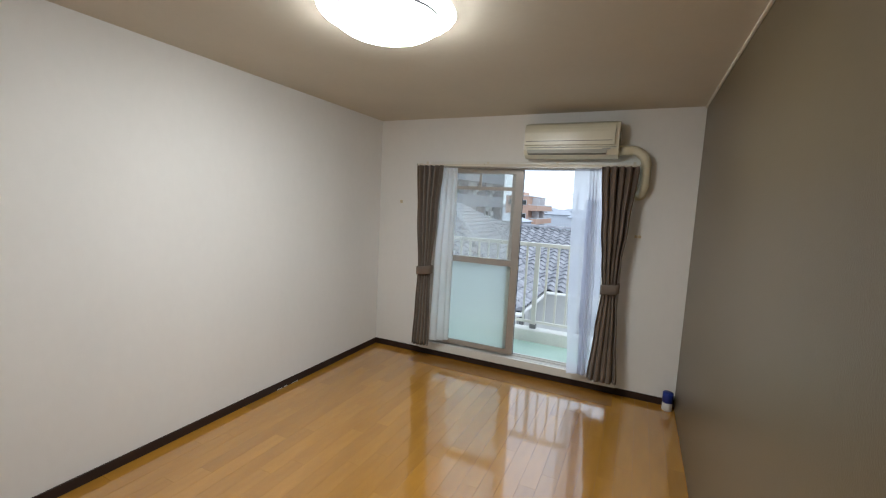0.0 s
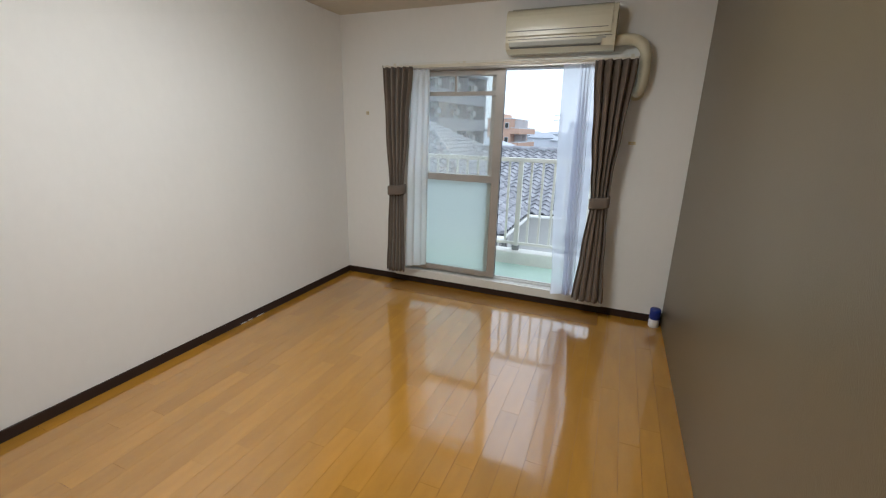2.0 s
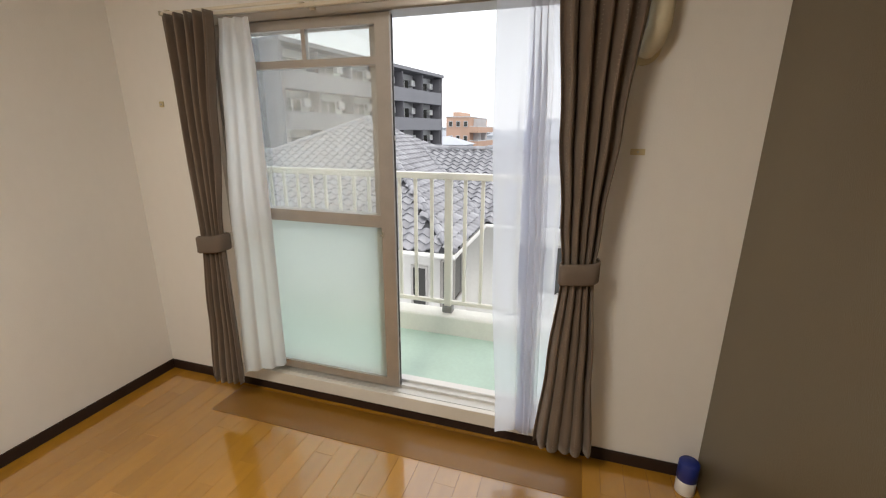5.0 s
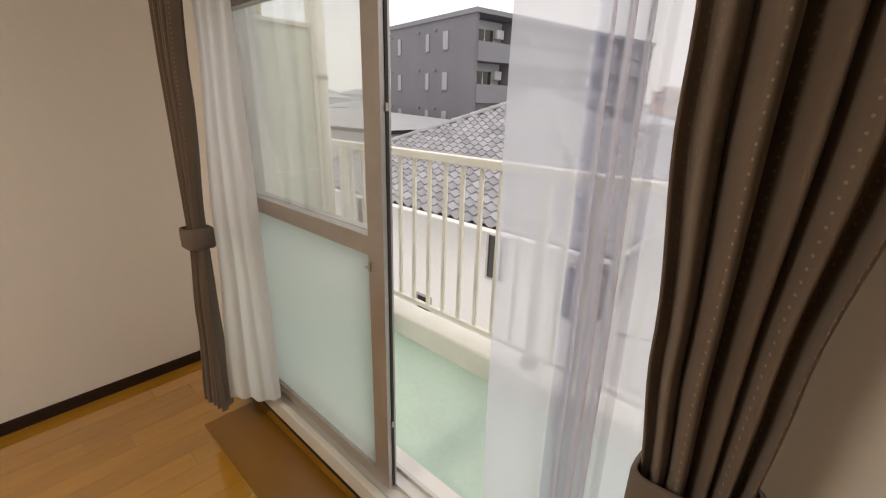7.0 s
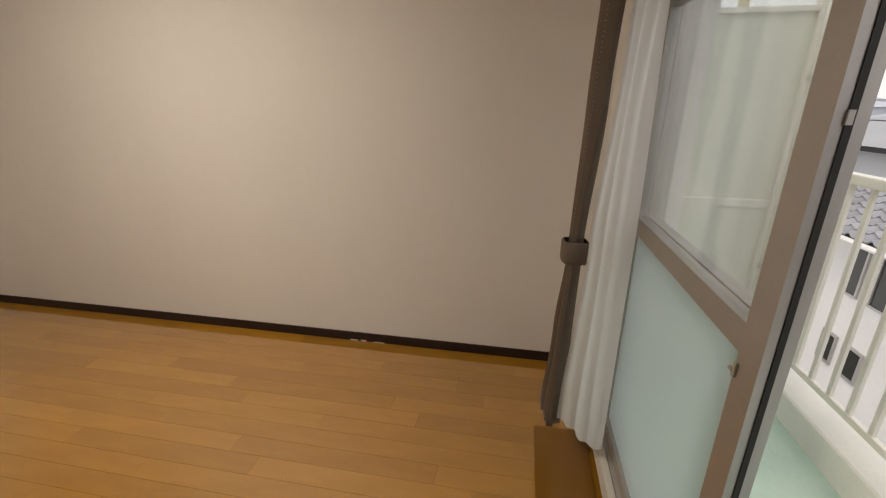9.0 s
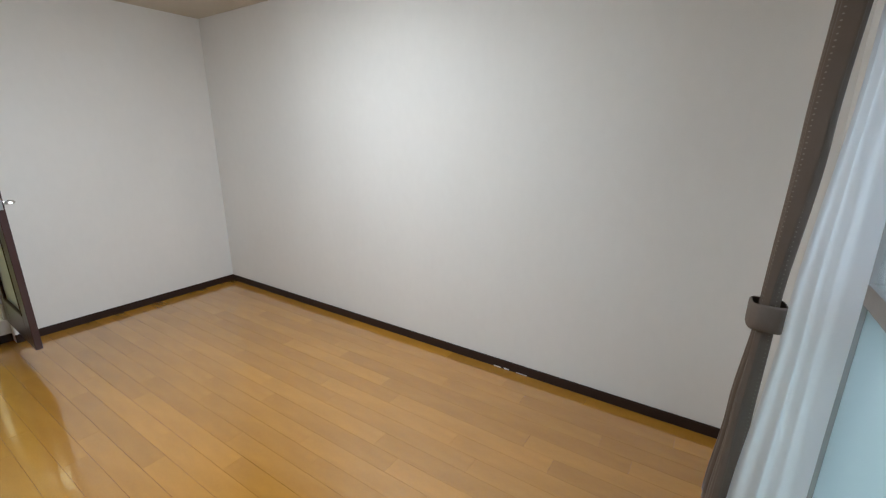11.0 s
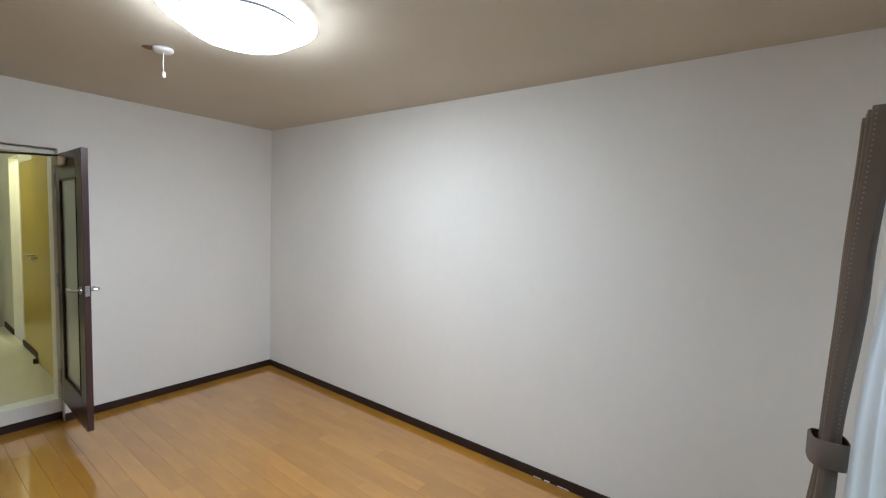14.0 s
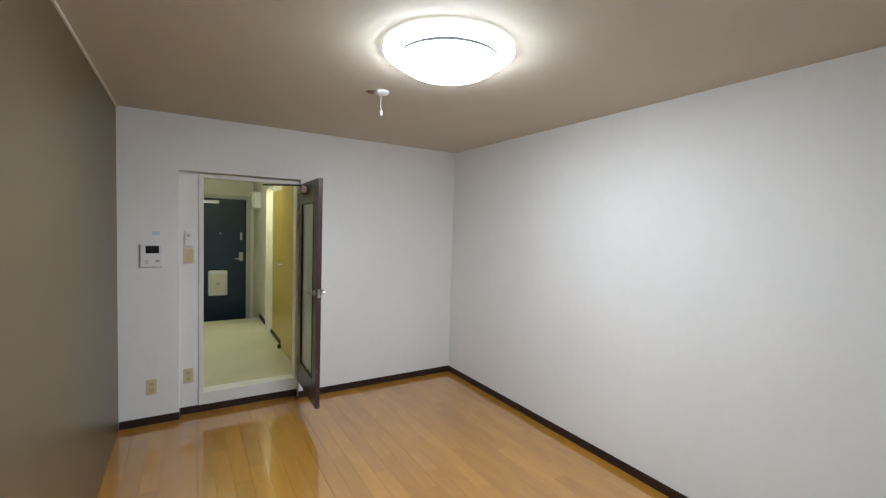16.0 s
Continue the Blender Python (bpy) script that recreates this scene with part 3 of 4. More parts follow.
part("latch_bolt", boxes((0.012, TH - 0.012, DWID + 0.0018, DWID + 0.01, 1.05, 1.075), bevel=0.002, seg=1), METAL, door)
for side in (-1, 1):
    x = TH if side > 0 else 0.0
    part("rose", tube([(x, DWID - 0.06, 1.06), (x + side * 0.008, DWID - 0.06, 1.06)], 0.024, 18), METAL, door, smooth=False)
    part("lever", tube([(x, DWID - 0.06, 1.06), (x + side * 0.045, DWID - 0.06, 1.06), (x + side * 0.052, DWID - 0.075, 1.06), (x + side * 0.05, DWID - 0.17, 1.058)], 0.009, 10), METAL, door, "steel lever handle", smooth=True)
closer = part("door_closer", boxes((TH, TH + 0.045, 0.16, 0.34, DT - 0.095, DT - 0.035), bevel=0.006), mat("bronze_closer", (0.30, 0.22, 0.13), 0.4, metal=0.6), door, "bronze coloured door closer")
part("closer_arm", tube([(TH + 0.03, 0.30, DT - 0.03), (TH + 0.16, 0.16, DT - 0.026), (TH + 0.30, 0.01, DT - 0.024)], 0.007, 8), SEAL, closer)
for z in (0.35, 1.05, 1.75):
    part("hinge", tube([(TH + 0.004, -0.006, z - 0.05), (TH + 0.004, -0.006, z + 0.05)], 0.006, 10), METAL, door)


# ---- switches, sockets, intercom ----
def wall_box(name, x, y, z, w, h, d, material, label, category):
    b = thing(name, label, category)
    part("plate", boxes((x - w / 2, x + w / 2, y, y + d, z - h / 2, z + h / 2), bevel=0.003), material, b)
    return b


ic = wall_box("intercom", 2.715, -L, 1.31, 0.138, 0.17, 0.024, PLASTIC, "white video intercom with a black screen on the wall", "intercom")
part("screen", boxes((2.668, 2.752, -L + 0.0245, -L + 0.0265, 1.328, 1.385), bevel=0.0008, seg=1), SCREEN, ic)
part("speaker", boxes(*[(2.735, 2.755, -L + 0.0245, -L + 0.0255, 1.25 + 0.008 * i, 1.254 + 0.008 * i) for i in range(4)]), AC_FLAP, ic)
part("button", boxes((2.665, 2.69, -L + 0.0245, -L + 0.0275, 1.262, 1.28), bevel=0.001, seg=1), AC_FLAP, ic)
note = thing("wall_note", "small pale clear sticker above the intercom", "sticker")
part("sheet", boxes((2.665, 2.712, -L + 0.0004, -L + 0.0015, 1.465, 1.495)), mat("pale_blue_sticker", (0.60, 0.66, 0.72), 0.3), note)
for x, y, z in ((2.719, -L, 0.294), (2.477, AY, 0.318)):
    s = wall_box("wall_socket", x, y, z, 0.07, 0.12, 0.008, BEIGE, "beige plastic double wall socket", "wall socket")
    part("insert", boxes((x - 0.019, x + 0.019, y + 0.008, y + 0.0105, z - 0.045, z + 0.045), bevel=0.001, seg=1), mat("beige_insert", (0.56, 0.48, 0.30), 0.4), s)
    for dx in (-0.006, 0.006):
        for dz in (-0.024, 0.024):
            part("slot", boxes((x + dx - 0.0012, x + dx + 0.0012, y + 0.0105, y + 0.0109, z + dz - 0.006, z + dz + 0.006)), SEAL, s)
sw = wall_box("light_switch", 2.476, AY, 1.30, 0.07, 0.12, 0.009, BEIGE, "beige plastic light switch plate", "light switch")
part("rocker", boxes((2.464, 2.488, AY + 0.009, AY + 0.013, 1.275, 1.325), bevel=0.002), mat("beige_rocker", (0.58, 0.50, 0.32), 0.4), sw)
rc = wall_box("remote_control", 2.476, AY, 1.445, 0.052, 0.13, 0.022, PLASTIC, "white lamp remote control in its wall holder", "remote control")
part("button", tube([(2.476, AY + 0.022, 1.465), (2.476, AY + 0.0245, 1.465)], 0.012, 16), AC_FLAP, rc)
nb = thing("wall_note", "small white sticker above the remote control", "sticker")
part("sheet", boxes((2.455, 2.497, AY + 0.0004, AY + 0.002, 1.56, 1.585)), PLASTIC, nb)

# ---- hall beyond the door ----
HF, HC, HX0, HY = 0.165, 2.26, 1.545, -7.95
solid("hall_floor", boxes((HX0, W, -7.25, -4.56, -0.1, HF - 0.003)), VINYL, "cream sheet vinyl hall floor", "floor")
solid("entry_floor", boxes((HX0 - 0.1, W, HY, -7.25, -0.1, 0.0)), STONE, "dark stone floor of the sunken entry", "floor")
solid("hall_ceiling", boxes((HX0 - 0.8, W + 0.12, HY - 0.12, -4.55, HC, HC + 0.08)), WHITE, "white hall ceiling", "ceiling")
solid("wall_hall_east", boxes((W, W + 0.12, HY - 0.12, -L, -0.15, HC + 0.1)), WALLPAPER, "white papered hall wall", "wall")
solid("wall_hall_end", boxes((HX0 - 0.8, 1.60, HY - 0.12, HY, -0.15, HC), (2.44, W, HY - 0.12, HY, -0.15, HC), (1.60, 2.44, HY - 0.12, HY, 2.0, HC)), CREAM, "cream wall round the entrance door", "wall")
solid("wall_hall_west", boxes((HX0 - 0.1, HX0, -5.50, -4.55, HF - 0.1, HC), (HX0 - 0.1, HX0, -6.25, -6.17, -0.1, HC), (HX0 - 0.1, HX0, HY, -6.75, -0.1, HC), (HX0 - 0.1, HX0, -6.17, -5.5, 1.98, HC), (HX0 - 0.1, HX0, -6.75, -6.25, 2.05, HC), (HX0 - 0.75, HX0 - 0.65, -6.95, -6.05, -0.1, HC), (HX0 - 0.65, HX0 - 0.1, -6.85, -6.75, -0.1, HC), (HX0 - 0.65, HX0 - 0.1, -6.25, -6.17, -0.1, HC), (HX0 - 0.65, HX0 - 0.1, -6.75, -6.25, -0.1, HF)), CREAM, "cream hall wall with a lit washroom recess", "wall")
skirting("baseboard_hall", (HX0, HX0 + 0.012, -7.25, -6.75, HF - 0.003, HF + 0.06), (HX0, HX0 + 0.012, -6.25, -5.48, HF - 0.003, HF + 0.05))
od = thing("closet_door", "glossy mustard coloured flush door in the hall", "door", "hall doors")
part("leaf", boxes((HX0 - 0.03, HX0 + 0.004, -6.165, -5.505, HF + 0.05, 1.975), bevel=0.003, seg=1), OLIVE, od)
part("lever", tube([(HX0 + 0.004, -5.60, 1.12), (HX0 + 0.05, -5.60, 1.12), (HX0 + 0.055, -5.72, 1.12)], 0.008, 8), METAL, od, smooth=True)
part("hinge", tube([(HX0 + 0.008, -5.508, 0.42), (HX0 + 0.008, -5.508, 0.52)], 0.008, 8), METAL, od)
od2 = thing("closet_door", "glossy mustard coloured flush door close to the room", "door", "hall doors")
part("leaf", boxes((HX0 + 0.001, HX0 + 0.03, -5.47, -4.60, HF + 0.004, 2.0), bevel=0.003, seg=1), OLIVE, od2)
part("lever", tube([(HX0 + 0.03, -5.38, 1.12), (HX0 + 0.075, -5.38, 1.12), (HX0 + 0.08, -5.27, 1.12)], 0.008, 8), METAL, od2, smooth=True)
stop = thing("door_stop", "dark rubber door stop on the hall floor", "door stop")
part("block", boxes((HX0 + 0.015, HX0 + 0.06, -5.50, -5.46, HF - 0.003, HF + 0.04), bevel=0.006), SEAL, stop)
entrance = thing("entrance_door", "navy blue steel entrance door with a white mail box", "door")
part("leaf", boxes((1.66, 2.40, HY - 0.04, HY - 0.002, -0.02, 1.945), bevel=0.003, seg=1), NAVY, entrance)
part("door_case", boxes((1.60, 1.66, HY - 0.06, HY + 0.02, 0, 2.0), (2.40, 2.44, HY - 0.06, HY + 0.02, 0, 2.0), (1.66, 2.40, HY - 0.06, HY + 0.02, 1.947, 2.0)), mat("pale_grey_steel", (0.45, 0.44, 0.40), 0.45), entrance, "pale grey steel frame")
mb = part("mail_box", boxes((1.93, 2.20, HY, HY + 0.075, 0.42, 0.82), bevel=0.034, seg=4), PLASTIC, entrance, "white plastic mail catcher box")
part("mail_lid", boxes((1.96, 2.17, HY + 0.0755, HY + 0.082, 0.48, 0.76), bevel=0.003, seg=1), CREAM, mb)
part("mail_catch", boxes((2.04, 2.09, HY + 0.082, HY + 0.09, 0.60, 0.63), bevel=0.002, seg=1), AC_FLAP, mb)
part("lever", tube([(1.735, HY, 1.0), (1.735, HY + 0.05, 1.0), (1.83, HY + 0.055, 1.0)], 0.010, 8), METAL, entrance, smooth=True)
part("lock_plate", boxes((1.705, 1.765, HY, HY + 0.012, 0.96, 1.10), bevel=0.004), METAL, entrance)
part("upper_lock", boxes((1.72, 1.75, HY, HY + 0.02, 1.30, 1.42), bevel=0.004), METAL, entrance)
part("peephole", tube([(2.03, HY - 0.002, 1.40), (2.03, HY + 0.006, 1.40)], 0.012, 14), METAL, entrance)
part("closer", boxes((2.05, 2.40, HY, HY + 0.05, 1.86, 1.91), bevel=0.006), METAL, entrance)
fuse = thing("fuse_box", "pale fuse box high on the hall wall", "fuse box")
part("case", boxes((HX0, HX0 + 0.10, -7.60, -7.25, 1.80, 2.04), bevel=0.008), PLASTIC, fuse)
part("cover", boxes((HX0 + 0.1, HX0 + 0.112, -7.57, -7.28, 1.83, 2.01), bevel=0.003, seg=1), CREAM, fuse)
phone = thing("wall_remote", "small white water heater control in the washroom", "control panel")
part("case", boxes((HX0 - 0.649, HX0 - 0.62, -6.60, -6.48, 1.25, 1.43), bevel=0.004), PLASTIC, phone)
part("display", boxes((HX0 - 0.62, HX0 - 0.6185, -6.58, -6.50, 1.37, 1.41)), SCREEN, phone)
# unseen fill lamp above the lintel, added to light the hall yellowish
hl = thing("hall_fill_light", "added round ceiling light, unseen, that brightens the hall", "ceiling light")
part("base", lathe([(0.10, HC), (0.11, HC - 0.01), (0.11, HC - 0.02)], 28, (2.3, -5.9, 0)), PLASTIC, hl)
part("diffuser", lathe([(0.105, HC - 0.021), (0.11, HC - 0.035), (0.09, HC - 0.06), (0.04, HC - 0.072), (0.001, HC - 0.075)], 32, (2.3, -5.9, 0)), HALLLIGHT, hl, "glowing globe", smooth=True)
wlamp = thing("washroom_light", "small round washroom ceiling light, switched on", "ceiling light")
part("base", lathe([(0.07, HC), (0.08, HC - 0.01), (0.08, HC - 0.02)], 28, (HX0 - 0.35, -6.5, 0)), PLASTIC, wlamp)
part("diffuser", lathe([(0.075, HC - 0.021), (0.08, HC - 0.035), (0.06, HC - 0.06), (0.001, HC - 0.07)], 32, (HX0 - 0.35, -6.5, 0)), HALLLIGHT, wlamp, smooth=True)

# ---- balcony ----
BF = 0.045
solid("balcony_floor", boxes((-0.9, W + 1.2, 0.18, 0.86, BF - 0.15, BF)), MINT, "mint green painted balcony floor", "balcony floor")
solid("balcony_kerb", boxes((-0.9, W + 1.2, 0.86, 1.02, BF - 0.35, 0.185), bevel=0.02, seg=3), KERB, "ivory concrete balcony kerb", "kerb")
railing = thing("balcony_railing", "ivory painted metal balcony railing with upright bars", "railing")
part("handrail", boxes((-0.9, W + 1.2, 0.92, 0.975, 1.135, 1.178), bevel=0.006), RAILPAINT, railing)
part("bottom_rail", boxes((-0.9, W + 1.2, 0.935, 0.96, 0.245, 0.275), bevel=0.003, seg=1), RAILPAINT, railing)
bar = mesh_of("baluster", boxes((-0.012, 0.012, -0.008, 0.008, 0.0, 0.86), bevel=0.002, seg=1), RAILPAINT)
for i in range(42):
    x = -0.84 + i * 0.118
    if min(abs(x - p) for p in (0.02, 1.523, 3.02)) < 0.05:
        continue
    b = new("baluster", bar)
    b.parent, b.location = railing, (x, 0.9475, 0.275)
post_mesh = mesh_of("post", boxes((-0.025, 0.025, -0.02, 0.02, 0.0, 0.95), bevel=0.003, seg=1), RAILPAINT)
foot_mesh = mesh_of("post_foot", boxes((-0.036, 0.036, -0.032, 0.032, 0.0, 0.05), bevel=0.006), mat("grey_casting", (0.25, 0.25, 0.24), 0.5))
for x in (0.02, 1.523, 3.02):
    p = new("post", post_mesh)
    p.parent, p.location = railing, (x, 0.9475, 0.185)
    f = new("post_foot", foot_mesh)
    f.parent, f.location = p, (0, 0, 0.0)
screen = thing("balcony_partition", "pale board partition between balconies in a yellowed frame", "partition")
part("board", boxes((-0.065, -0.055, 0.24, 0.80, 0.10, 1.82)), PARTBOARD, screen)
part("upright", boxes((-0.085, -0.035, 0.185, 0.24, BF, 2.6), bevel=0.003, seg=1), PARTPOST, screen)
part("upright", boxes((-0.085, -0.035, 0.80, 0.845, BF, 2.6), bevel=0.003, seg=1), RAILPAINT, screen)
part("upright", boxes((-0.105, -0.085, 0.50, 0.54, BF, 2.6)), PARTPOST, screen)
part("cross_rail", boxes((-0.08, -0.04, 0.24, 0.80, 0.965, 1.005), bevel=0.003, seg=1), RAILPAINT, screen)
part("cross_rail", boxes((-0.08, -0.04, 0.24, 0.80, 1.82, 1.845), bevel=0.003, seg=1), RAILPAINT, screen)
drain = thing("drain_pipe", "ivory rainwater pipe beside the balcony partition", "pipe")
part("pipe", tube([(0.06, 0.80, BF), (0.06, 0.80, 2.6)], 0.03, 14), RAILPAINT, drain, smooth=True)
for z in (0.7, 1.55):
    part("clip", tube([(0.06, 0.80, z - 0.012), (0.06, 0.80, z + 0.012)], 0.036, 14), AC_FLAP, drain)

# ---- outside: ground, tiled house, apartment blocks ----
G = -6.6
solid("ground", boxes((-600, 600, 0.9, 900, G - 0.2, G)), GROUND, "grey asphalt ground between the houses", "ground")


def roof_face(bm, a, b, c, d, col=0.30, row=0.235):
    """Waved pantiles between an eave a-b and a top edge d-c."""
    a, b, c, d = map(Vector, (a, b, c, d))
    width = max((b - a).length, (c - d).length)
    rows = max(1, int(((c + d) / 2 - (a + b) / 2).length / row))
    nrm = (b - a).cross((d + c) / 2 - (a + b) / 2).normalized()
    along = (b - a).normalized()
    up = nrm.cross(along).normalized()
    if nrm.z < 0:
        nrm = -nrm
    for j in range(rows):
        f0, f1 = j / rows, min(1.0, (j + 1.12) / rows)
        l0, r0 = a.lerp(d, f0), b.lerp(c, f0)
        s0, s1 = (l0 - a).dot(along), (r0 - a).dot(along)
        n0 = math.ceil(s0 / col - 0.6)
        n1 = math.floor(s1 / col - 0.4)
        base0 = a + up * ((l0 - a).dot(up))
        step = up * ((a.lerp(d, f1) - l0).dot(up))
        for i in range(n0, n1):
            prev = None
            for k in range(6):
                u = k / 5
                wave = 0.038 * math.sin(math.tau * u - 0.9) + 0.03
                p = base0 + along * ((i + u * 1.04) * col) + nrm * (wave + 0.045) + up * (0.02 * math.sin(math.tau * u))
                q = base0 + step + along * ((i + u * 1.04) * col) + nrm * (wave * 0.9 + 0.012)
                e = base0 + along * ((i + u * 1.04) * col) + nrm * (wave + 0.008) + up * (0.02 * math.sin(math.tau * u))
                cur = (bm.verts.new(p), bm.verts.new(q), bm.verts.new(e))
                if prev:
                    bm.faces.new((prev[0], cur[0], cur[1], prev[1]))
                    bm.faces.new((prev[2], cur[2], cur[0], prev[0]))
                prev = cur


def ridge_caps(a, b, r=0.11, step=0.32):
    bm = bmesh.new()
    a, b = Vector(a), Vector(b)
    n = max(1, int((b - a).length / step))
    d = (b - a) / n
    side = d.cross(Vector((0, 0, 1))).normalized()
    upv = side.cross(d).normalized()
    for i in range(n):
        rings = []
        for f, rr in ((0.0, r), (1.08, r * 0.85)):
            o = a + d * (i + f)
            rings.append([bm.verts.new(o + side * rr * math.cos(t) + upv * (rr * math.sin(t) + 0.05)) for t in [math.pi * k / 6 for k in range(7)]])
        for k in range(6):
            bm.faces.new((rings[0][k], rings[0][k + 1], rings[1][k + 1], rings[1][k]))
        bm.faces.new(rings[0])
    return bm


def poly(*faces):
    bm = bmesh.new()
    for f in faces:
        bm.faces.new([bm.verts.new(p) for p in f])
    return bm


house = thing("tiled_house", "white two-storey house with a grey pantile hip roof", "house")
EZ = -0.95
FL, FR, BR, BL = (-10.4, 6, EZ), (0.1, 6, EZ), (0.1, 18.6, EZ), (-10.4, 18.6, EZ)
AP = (-4.85, 12.3, 1.80)
WR = (9.0, 12.85, 0.78)
WV = (-3.0, 12.85, 0.78)
VE = (0.1, 9.05, EZ)
WE = (9.0, 9.05, EZ)
roof = part("roof", poly((FL, FR, AP), (FR, BR, AP), (BR, BL, AP), (BL, FL, AP), (VE, WE, WR, WV), (WE, (9.0, 16.6, EZ), WR), (WR, (9.0, 16.6, EZ), (0.1, 16.6, EZ), WV)), TILEBED, house)
tiles = bmesh.new()
roof_face(tiles, FL, FR, AP, AP)
part("front_tiles", tiles, TILE, roof, "rows of grey glazed pantiles")["kind"] = "stuff"
tiles = bmesh.new()
roof_face(tiles, FR, BR, AP, AP)
part("side_tiles", tiles, TILE, roof)["kind"] = "stuff"
tiles = bmesh.new()
roof_face(tiles, VE, WE, WR, WV)
part("wing_tiles", tiles, TILE, roof)["kind"] = "stuff"
for p, q in ((FR, AP), (FL, AP), (WV, WR), (VE, WV)):
    part("ridge", ridge_caps(p, q), TILE, roof)["kind"] = "stuff"
part("gutter", tube([(-10.45, 5.94, EZ - 0.04), (0.16, 5.94, EZ - 0.04), (0.16, 9.0, EZ - 0.04), (9.0, 9.0, EZ - 0.04)], 0.055, 8), RENDER_WHITE, roof, "white gutter")
part("wall", boxes((-9.8, -0.5, 6.6, 18.0, G, EZ + 0.12), (-0.5, 8.6, 9.65, 16.0, G, EZ + 0.1)), RENDER_WHITE, house)
part("soffit", boxes((-10.35, 0.05, 6.02, 18.5, EZ - 0.03, EZ - 0.01), (0.05, 9.0, 9.07, 16.5, EZ - 0.03, EZ - 0.01)), RENDER_WHITE, house)


def house_window(x0, x1, z0, z1, y, parent):
    w = part("window", boxes((x0 - 0.05, x0, y - 0.05, y, z0 - 0.05, z1 + 0.05), (x1, x1 + 0.05, y - 0.05, y, z0 - 0.05, z1 + 0.05), (x0, x1, y - 0.05, y, z0 - 0.05, z0), (x0, x1, y - 0.05, y, z1, z1 + 0.05)), ALU, parent)
    part("pane", boxes((x0, x1, y - 0.02, y - 0.005, z0, z1)), DARKGLASS, w)


for x0, x1, z0, z1 in ((-7.5, -7.15, -2.25, -1.22), (-6.75, -6.3, -2.25, -1.22), (-2.75, -2.35, -2.3, -1.3), (-7.6, -7.25, -3.9, -3.3), (-6.95, -6.5, -3.9, -3.3), (-5.0, -4.55, -4.2, -3.5), (-0.98, -0.68, -2.6, -1.5)):
    house_window(x0, x1, z0, z1, 6.6, house)
for y0, y1, z0, z1 in ((7.1, 7.7, -2.9, -1.5), (8.2, 8.9, -2.9, -1.5)):
    w = part("window", boxes((-0.5, -0.45, y0 - 0.05, y0, z0, z1), (-0.5, -0.45, y1, y1 + 0.05, z0, z1), (-0.5, -0.45, y0 - 0.05, y1 + 0.05, z1, z1 + 0.05), (-0.5, -0.45, y0 - 0.05, y1 + 0.05, z0 - 0.05, z0)), ALU, house)
    part("pane", boxes((-0.495, -0.48, y0, y1, z0, z1)), DARKGLASS, w)
for x0, x1 in ((1.0, 2.2), (3.6, 4.8)):
    house_window(x0, x1, -2.9, -1.6, 9.65, house)
cable = thing("power_cable", "thin dark cable looped below the eaves", "cable")
part("cable", tube([(0.15, 5.9, -2.2)] + [(0.15 + 0.25 * k, 5.9 + 0.35 * k, -2.2 - 0.5 * math.sin(math.pi * k / 10)) for k in range(1, 11)], 0.02, 6), SEAL, cable)

metal_house = thing("metal_roof_house", "low house with a grey metal hip roof", "house")
part("roof", poly(((-34, 13.0, 0.05), (-13.9, 13.0, 0.05), (-21.5, 18.0, 0.85), (-30, 18.0, 0.85)), ((-13.9, 13.0, 0.05), (-13.9, 23.0, 0.05), (-21.5, 18.0, 0.85)), ((-13.9, 23, 0.05), (-34, 23, 0.05), (-30, 18, 0.85), (-21.5, 18, 0.85)), ((-34, 23, 0.05), (-34, 13, 0.05), (-30, 18, 0.85))), METALROOF, metal_house)
part("fascia", boxes((-33.9, -14.0, 13.05, 22.9, -0.16, 0.04)), SEAL, metal_house)
part("wall", boxes((-33.2, -14.6, 13.7, 22.2, G, -0.17)), PALE_WALL, metal_house)

apartment = thing("grey_apartment_block", "grey tiled apartment block with recessed balconies", "apartment building")
apartment.matrix_basis = pose(-17.1, 23.8, 0, 0, 0, -10.2) @ pose(15.4, -23.8, 0)
GX0, GX1, GY0, GY1, GT = -26.6, -15.4, 23.8, 47.0, 7.1
part("wall", boxes((GX0, GX1 - 1.3, GY0, GY1, G, GT), (GX1 - 1.3, GX1, GY0, GY0 + 0.25, G, GT), (GX1 - 1.3, GX1, GY1 - 0.25, GY1, G, GT)), GREY_WALL, apartment)
part("roof", boxes((GX0 - 0.1, GX1 + 0.15, GY0 - 0.1, GY1 + 0.1, GT, GT + 0.3)), GREY_BAND, apartment)
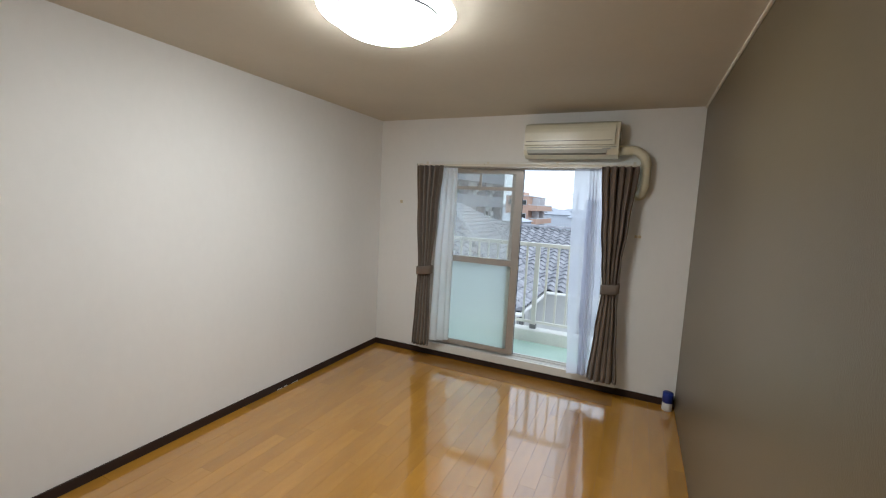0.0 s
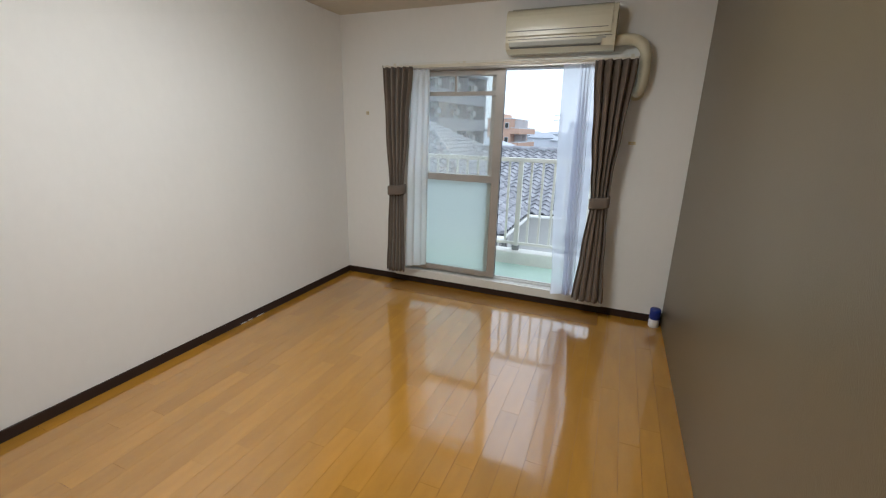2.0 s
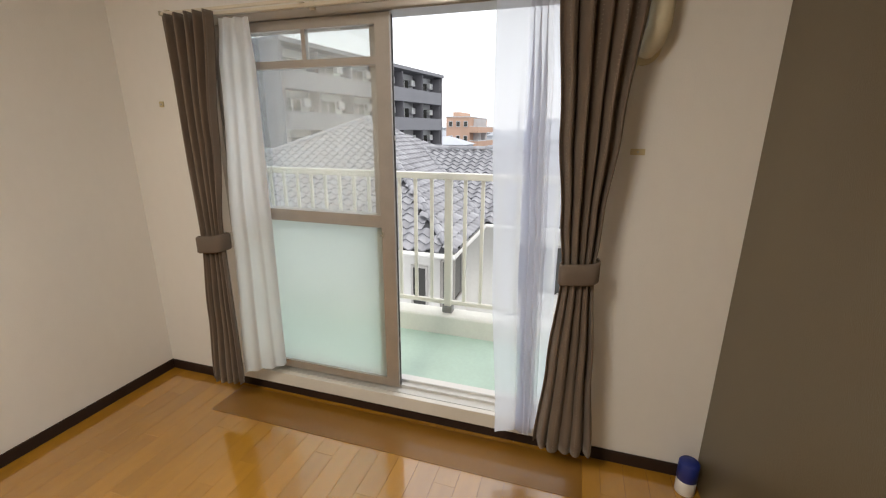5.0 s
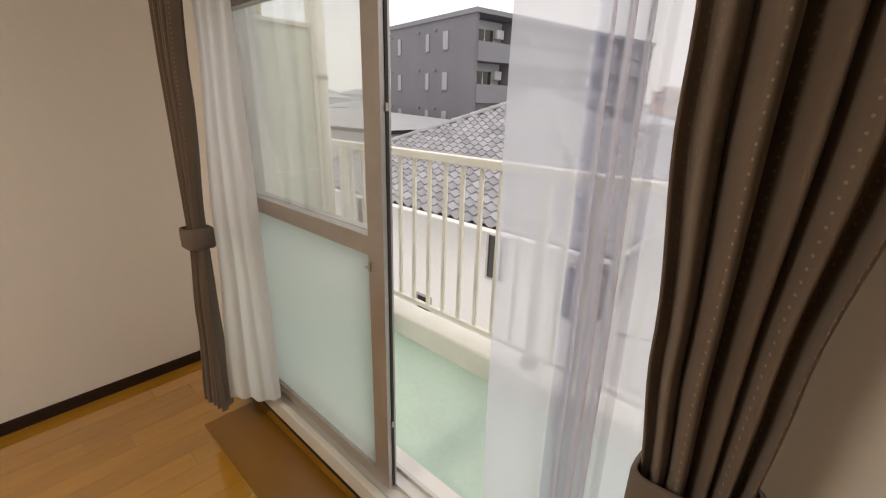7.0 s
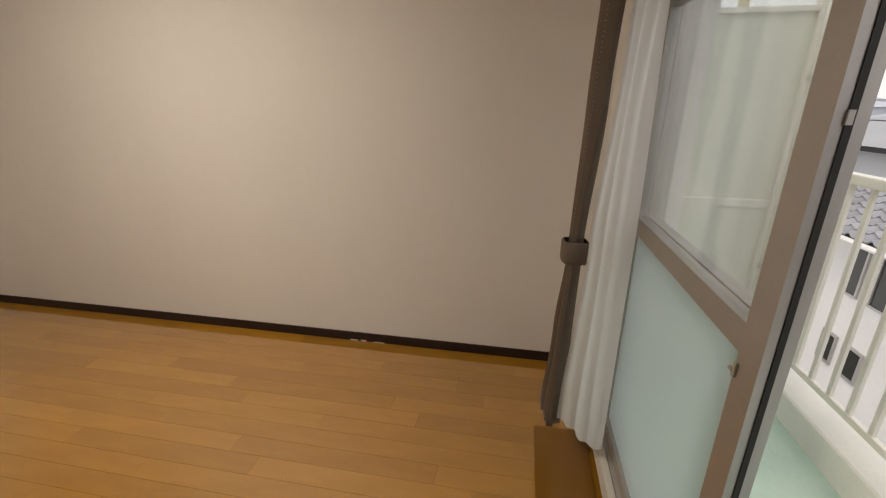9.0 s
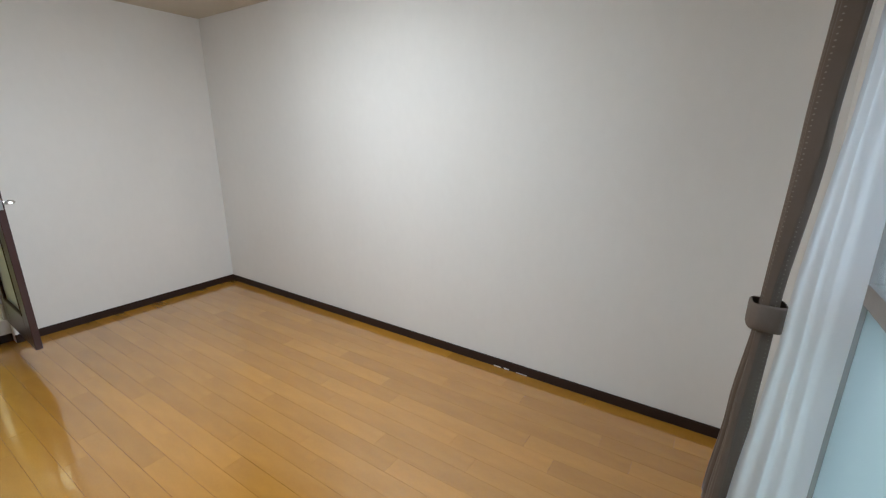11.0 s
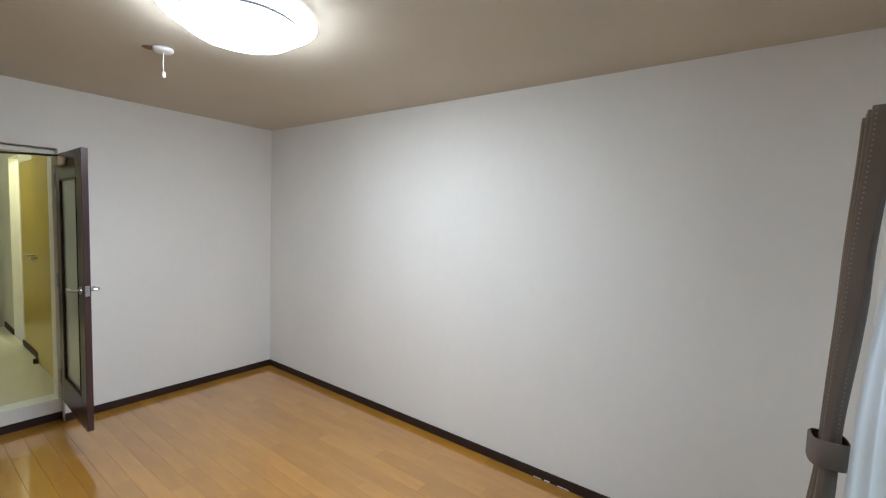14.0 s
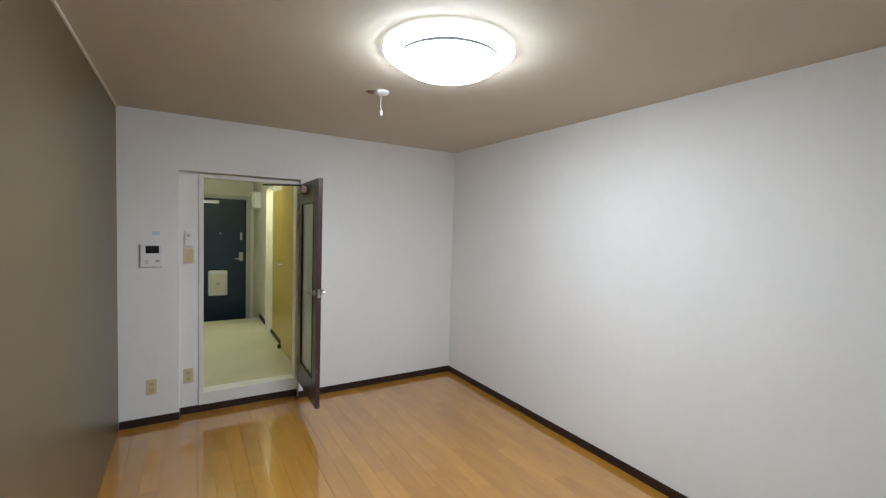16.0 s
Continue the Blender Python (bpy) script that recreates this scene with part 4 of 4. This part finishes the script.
for k in range(5):
    z = GT - 2.75 * (k + 1)
    if z < G:
        break
    bal = part("balcony", boxes((GX1 - 1.3, GX1 + 0.02, GY0 + 0.25, GY1 - 0.25, z - 0.15, z), (GX1 - 0.1, GX1 + 0.02, GY0 + 0.25, GY1 - 0.25, z, z + 1.1)), GREY_BAND, apartment)
    part("back_wall", boxes((GX1 - 1.299, GX1 - 1.25, GY0 + 0.25, GY1 - 0.25, z, z + 2.6)), PALE_WALL, bal)
    for m in range(6):
        y = GY0 + 1.0 + m * 3.8
        w = part("window", boxes((GX1 - 1.25, GX1 - 1.2, y, y + 1.7, z + 0.05, z + 2.05)), DARKGLASS, apartment)
        part("mullion", boxes((GX1 - 1.2, GX1 - 1.17, y + 0.82, y + 0.88, z + 0.05, z + 2.05), (GX1 - 1.2, GX1 - 1.17, y - 0.04, y + 0.02, z + 0.05, z + 2.05)), PLASTIC, w)
        part("divider", boxes((GX1 - 1.2, GX1 + 0.01, y + 2.55, y + 2.65, z, z + 2.6)), GREY_WALL, bal)
        part("outdoor_unit", boxes((GX1 - 1.2, GX1 - 0.85, y + 1.8, y + 2.5, z + 1.5, z + 2.1), bevel=0.03, seg=1), PLASTIC, bal)
    for x, w2 in ((-25.3, 0.5), (-21.2, 0.45), (-19.0, 0.6)):
        w = part("window", boxes((x - 0.06, x, GY0 - 0.06, GY0, z + 0.75, z + 1.95), (x + w2, x + w2 + 0.06, GY0 - 0.06, GY0, z + 0.75, z + 1.95), (x - 0.06, x + w2 + 0.06, GY0 - 0.09, GY0, z + 0.68, z + 0.75)), GREY_BAND, apartment)
        part("pane", boxes((x, x + w2, GY0 - 0.03, GY0 - 0.005, z + 0.75, z + 1.95)), METALROOF, w)
        part("vent_hood", boxes((x - 1.0, x - 0.8, GY0 - 0.15, GY0, z + 2.05, z + 2.2)), GREY_BAND, apartment)

orange = thing("terracotta_apartment_block", "distant terracotta apartment block with side balconies", "apartment building")
part("wall", boxes((-22.7, -18.0, 80, 96, G, 3.9), (-21.9, -20.4, 82, 90, 3.9, 4.9)), ORANGE_WALL, orange)
part("parapet", boxes((-22.8, -17.9, 79.9, 96.1, 3.9, 4.05)), PALE_WALL, orange)
for k in range(4):
    z = 3.9 - 2.7 * (k + 1)
    bal = part("balcony", boxes((-18.0, -16.3, 80, 96, z - 0.15, z), (-16.45, -16.3, 80, 96, z, z + 0.9), (-18.0, -16.45, 80, 80.15, z, z + 0.9)), ORANGE_WALL, orange)
    part("rail", boxes((-16.42, -16.34, 80.02, 96, z + 0.9, z + 1.1), (-18.0, -16.42, 80.02, 80.1, z + 0.98, z + 1.1)), PALE_WALL, bal)
    for y in (83, 88):
        part("divider", boxes((-17.95, -16.5, y, y + 0.2, z, z + 2.5)), PALE_WALL, bal)
    for x in (-22.2, -20.7, -19.2):
        w = part("window", boxes((x, x + 0.8, 79.9, 80, z + 0.9, z + 2.0)), PALE_WALL, orange)
        part("pane", boxes((x + 0.08, x + 0.72, 79.87, 79.9, z + 1.0, z + 1.9)), DARKGLASS, w)
block = thing("pale_apartment_block", "distant apartment block, paled by haze in its colour", "apartment building")
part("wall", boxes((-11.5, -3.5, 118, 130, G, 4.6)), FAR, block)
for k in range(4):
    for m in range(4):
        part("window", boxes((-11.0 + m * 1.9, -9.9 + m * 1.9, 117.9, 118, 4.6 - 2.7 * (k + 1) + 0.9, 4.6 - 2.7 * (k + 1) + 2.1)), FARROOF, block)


# ---- far town ----
rnd = random.Random(5)
town, roofs = bmesh.new(), bmesh.new()
for i in range(260):
    y = rnd.uniform(45, 330)
    x = rnd.uniform(-2.2, 0.55) * y
    if y < 100 and -26 < x < -12:
        continue
    w, d = rnd.uniform(6, 14), rnd.uniform(6, 12)
    h = rnd.uniform(5.2, 7.6) if rnd.random() < 0.9 else rnd.uniform(8, 10.5)
    box(town, x, x + w, y, y + d, G, G + h)
    v = [roofs.verts.new(p) for p in ((x - 0.4, y - 0.4, G + h), (x + w + 0.4, y - 0.4, G + h), (x + w + 0.4, y + d + 0.4, G + h), (x - 0.4, y + d + 0.4, G + h), (x + w * 0.25, y + d / 2, G + h + 1.3), (x + w * 0.75, y + d / 2, G + h + 1.3))]
    for f in ((0, 1, 5, 4), (1, 2, 5), (2, 3, 4, 5), (3, 0, 4)):
        roofs.faces.new([v[k] for k in f])
t = thing("far_town", "far rows of low town houses with haze in their colour", "houses", kind="stuff")
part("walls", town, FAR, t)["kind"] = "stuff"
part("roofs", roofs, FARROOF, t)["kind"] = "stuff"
pole = thing("utility_pole", "distant grey concrete utility pole with crossarms", "utility pole")
part("pole", tube([(-6.2, 62, G), (-6.2, 62, 4.3)], 0.16, 10), PALE_WALL, pole)
for z in (3.2, 3.9):
    part("crossarm", boxes((-7.2, -5.2, 61.95, 62.05, z, z + 0.1)), PALE_WALL, pole)

# ---- floor strips ----
floor = bpy.data.objects["floor"]
SW, SL = W / 30, 0.909
strips = {}
tilt = random.Random(9)
for i in range(30):
    shift = (i * 0.303 + 0.15 * (i % 2)) % SL
    cuts = [-4.45] + [c for c in [-4.45 - SL + shift + SL * k for k in range(1, 8)] if -4.40 < c < -0.06] + [0.0]
    if len(cuts) > 2 and cuts[1] - cuts[0] < 0.05:
        cuts.pop(1)
    for a, b in zip(cuts, cuts[1:]):
        key = round(b - a, 3)
        if key not in strips:
            strips[key] = mesh_of("floor_strip", boxes((0.0005, SW - 0.0005, 0.0004, b - a - 0.0004, -0.012, 0.0)), WOOD)
        s = new("floor_strip", strips[key])
        s.parent, s.location = floor, (i * SW, a, 0)
        s.rotation_euler = (0, radians(tilt.uniform(-0.12, 0.12)), 0)
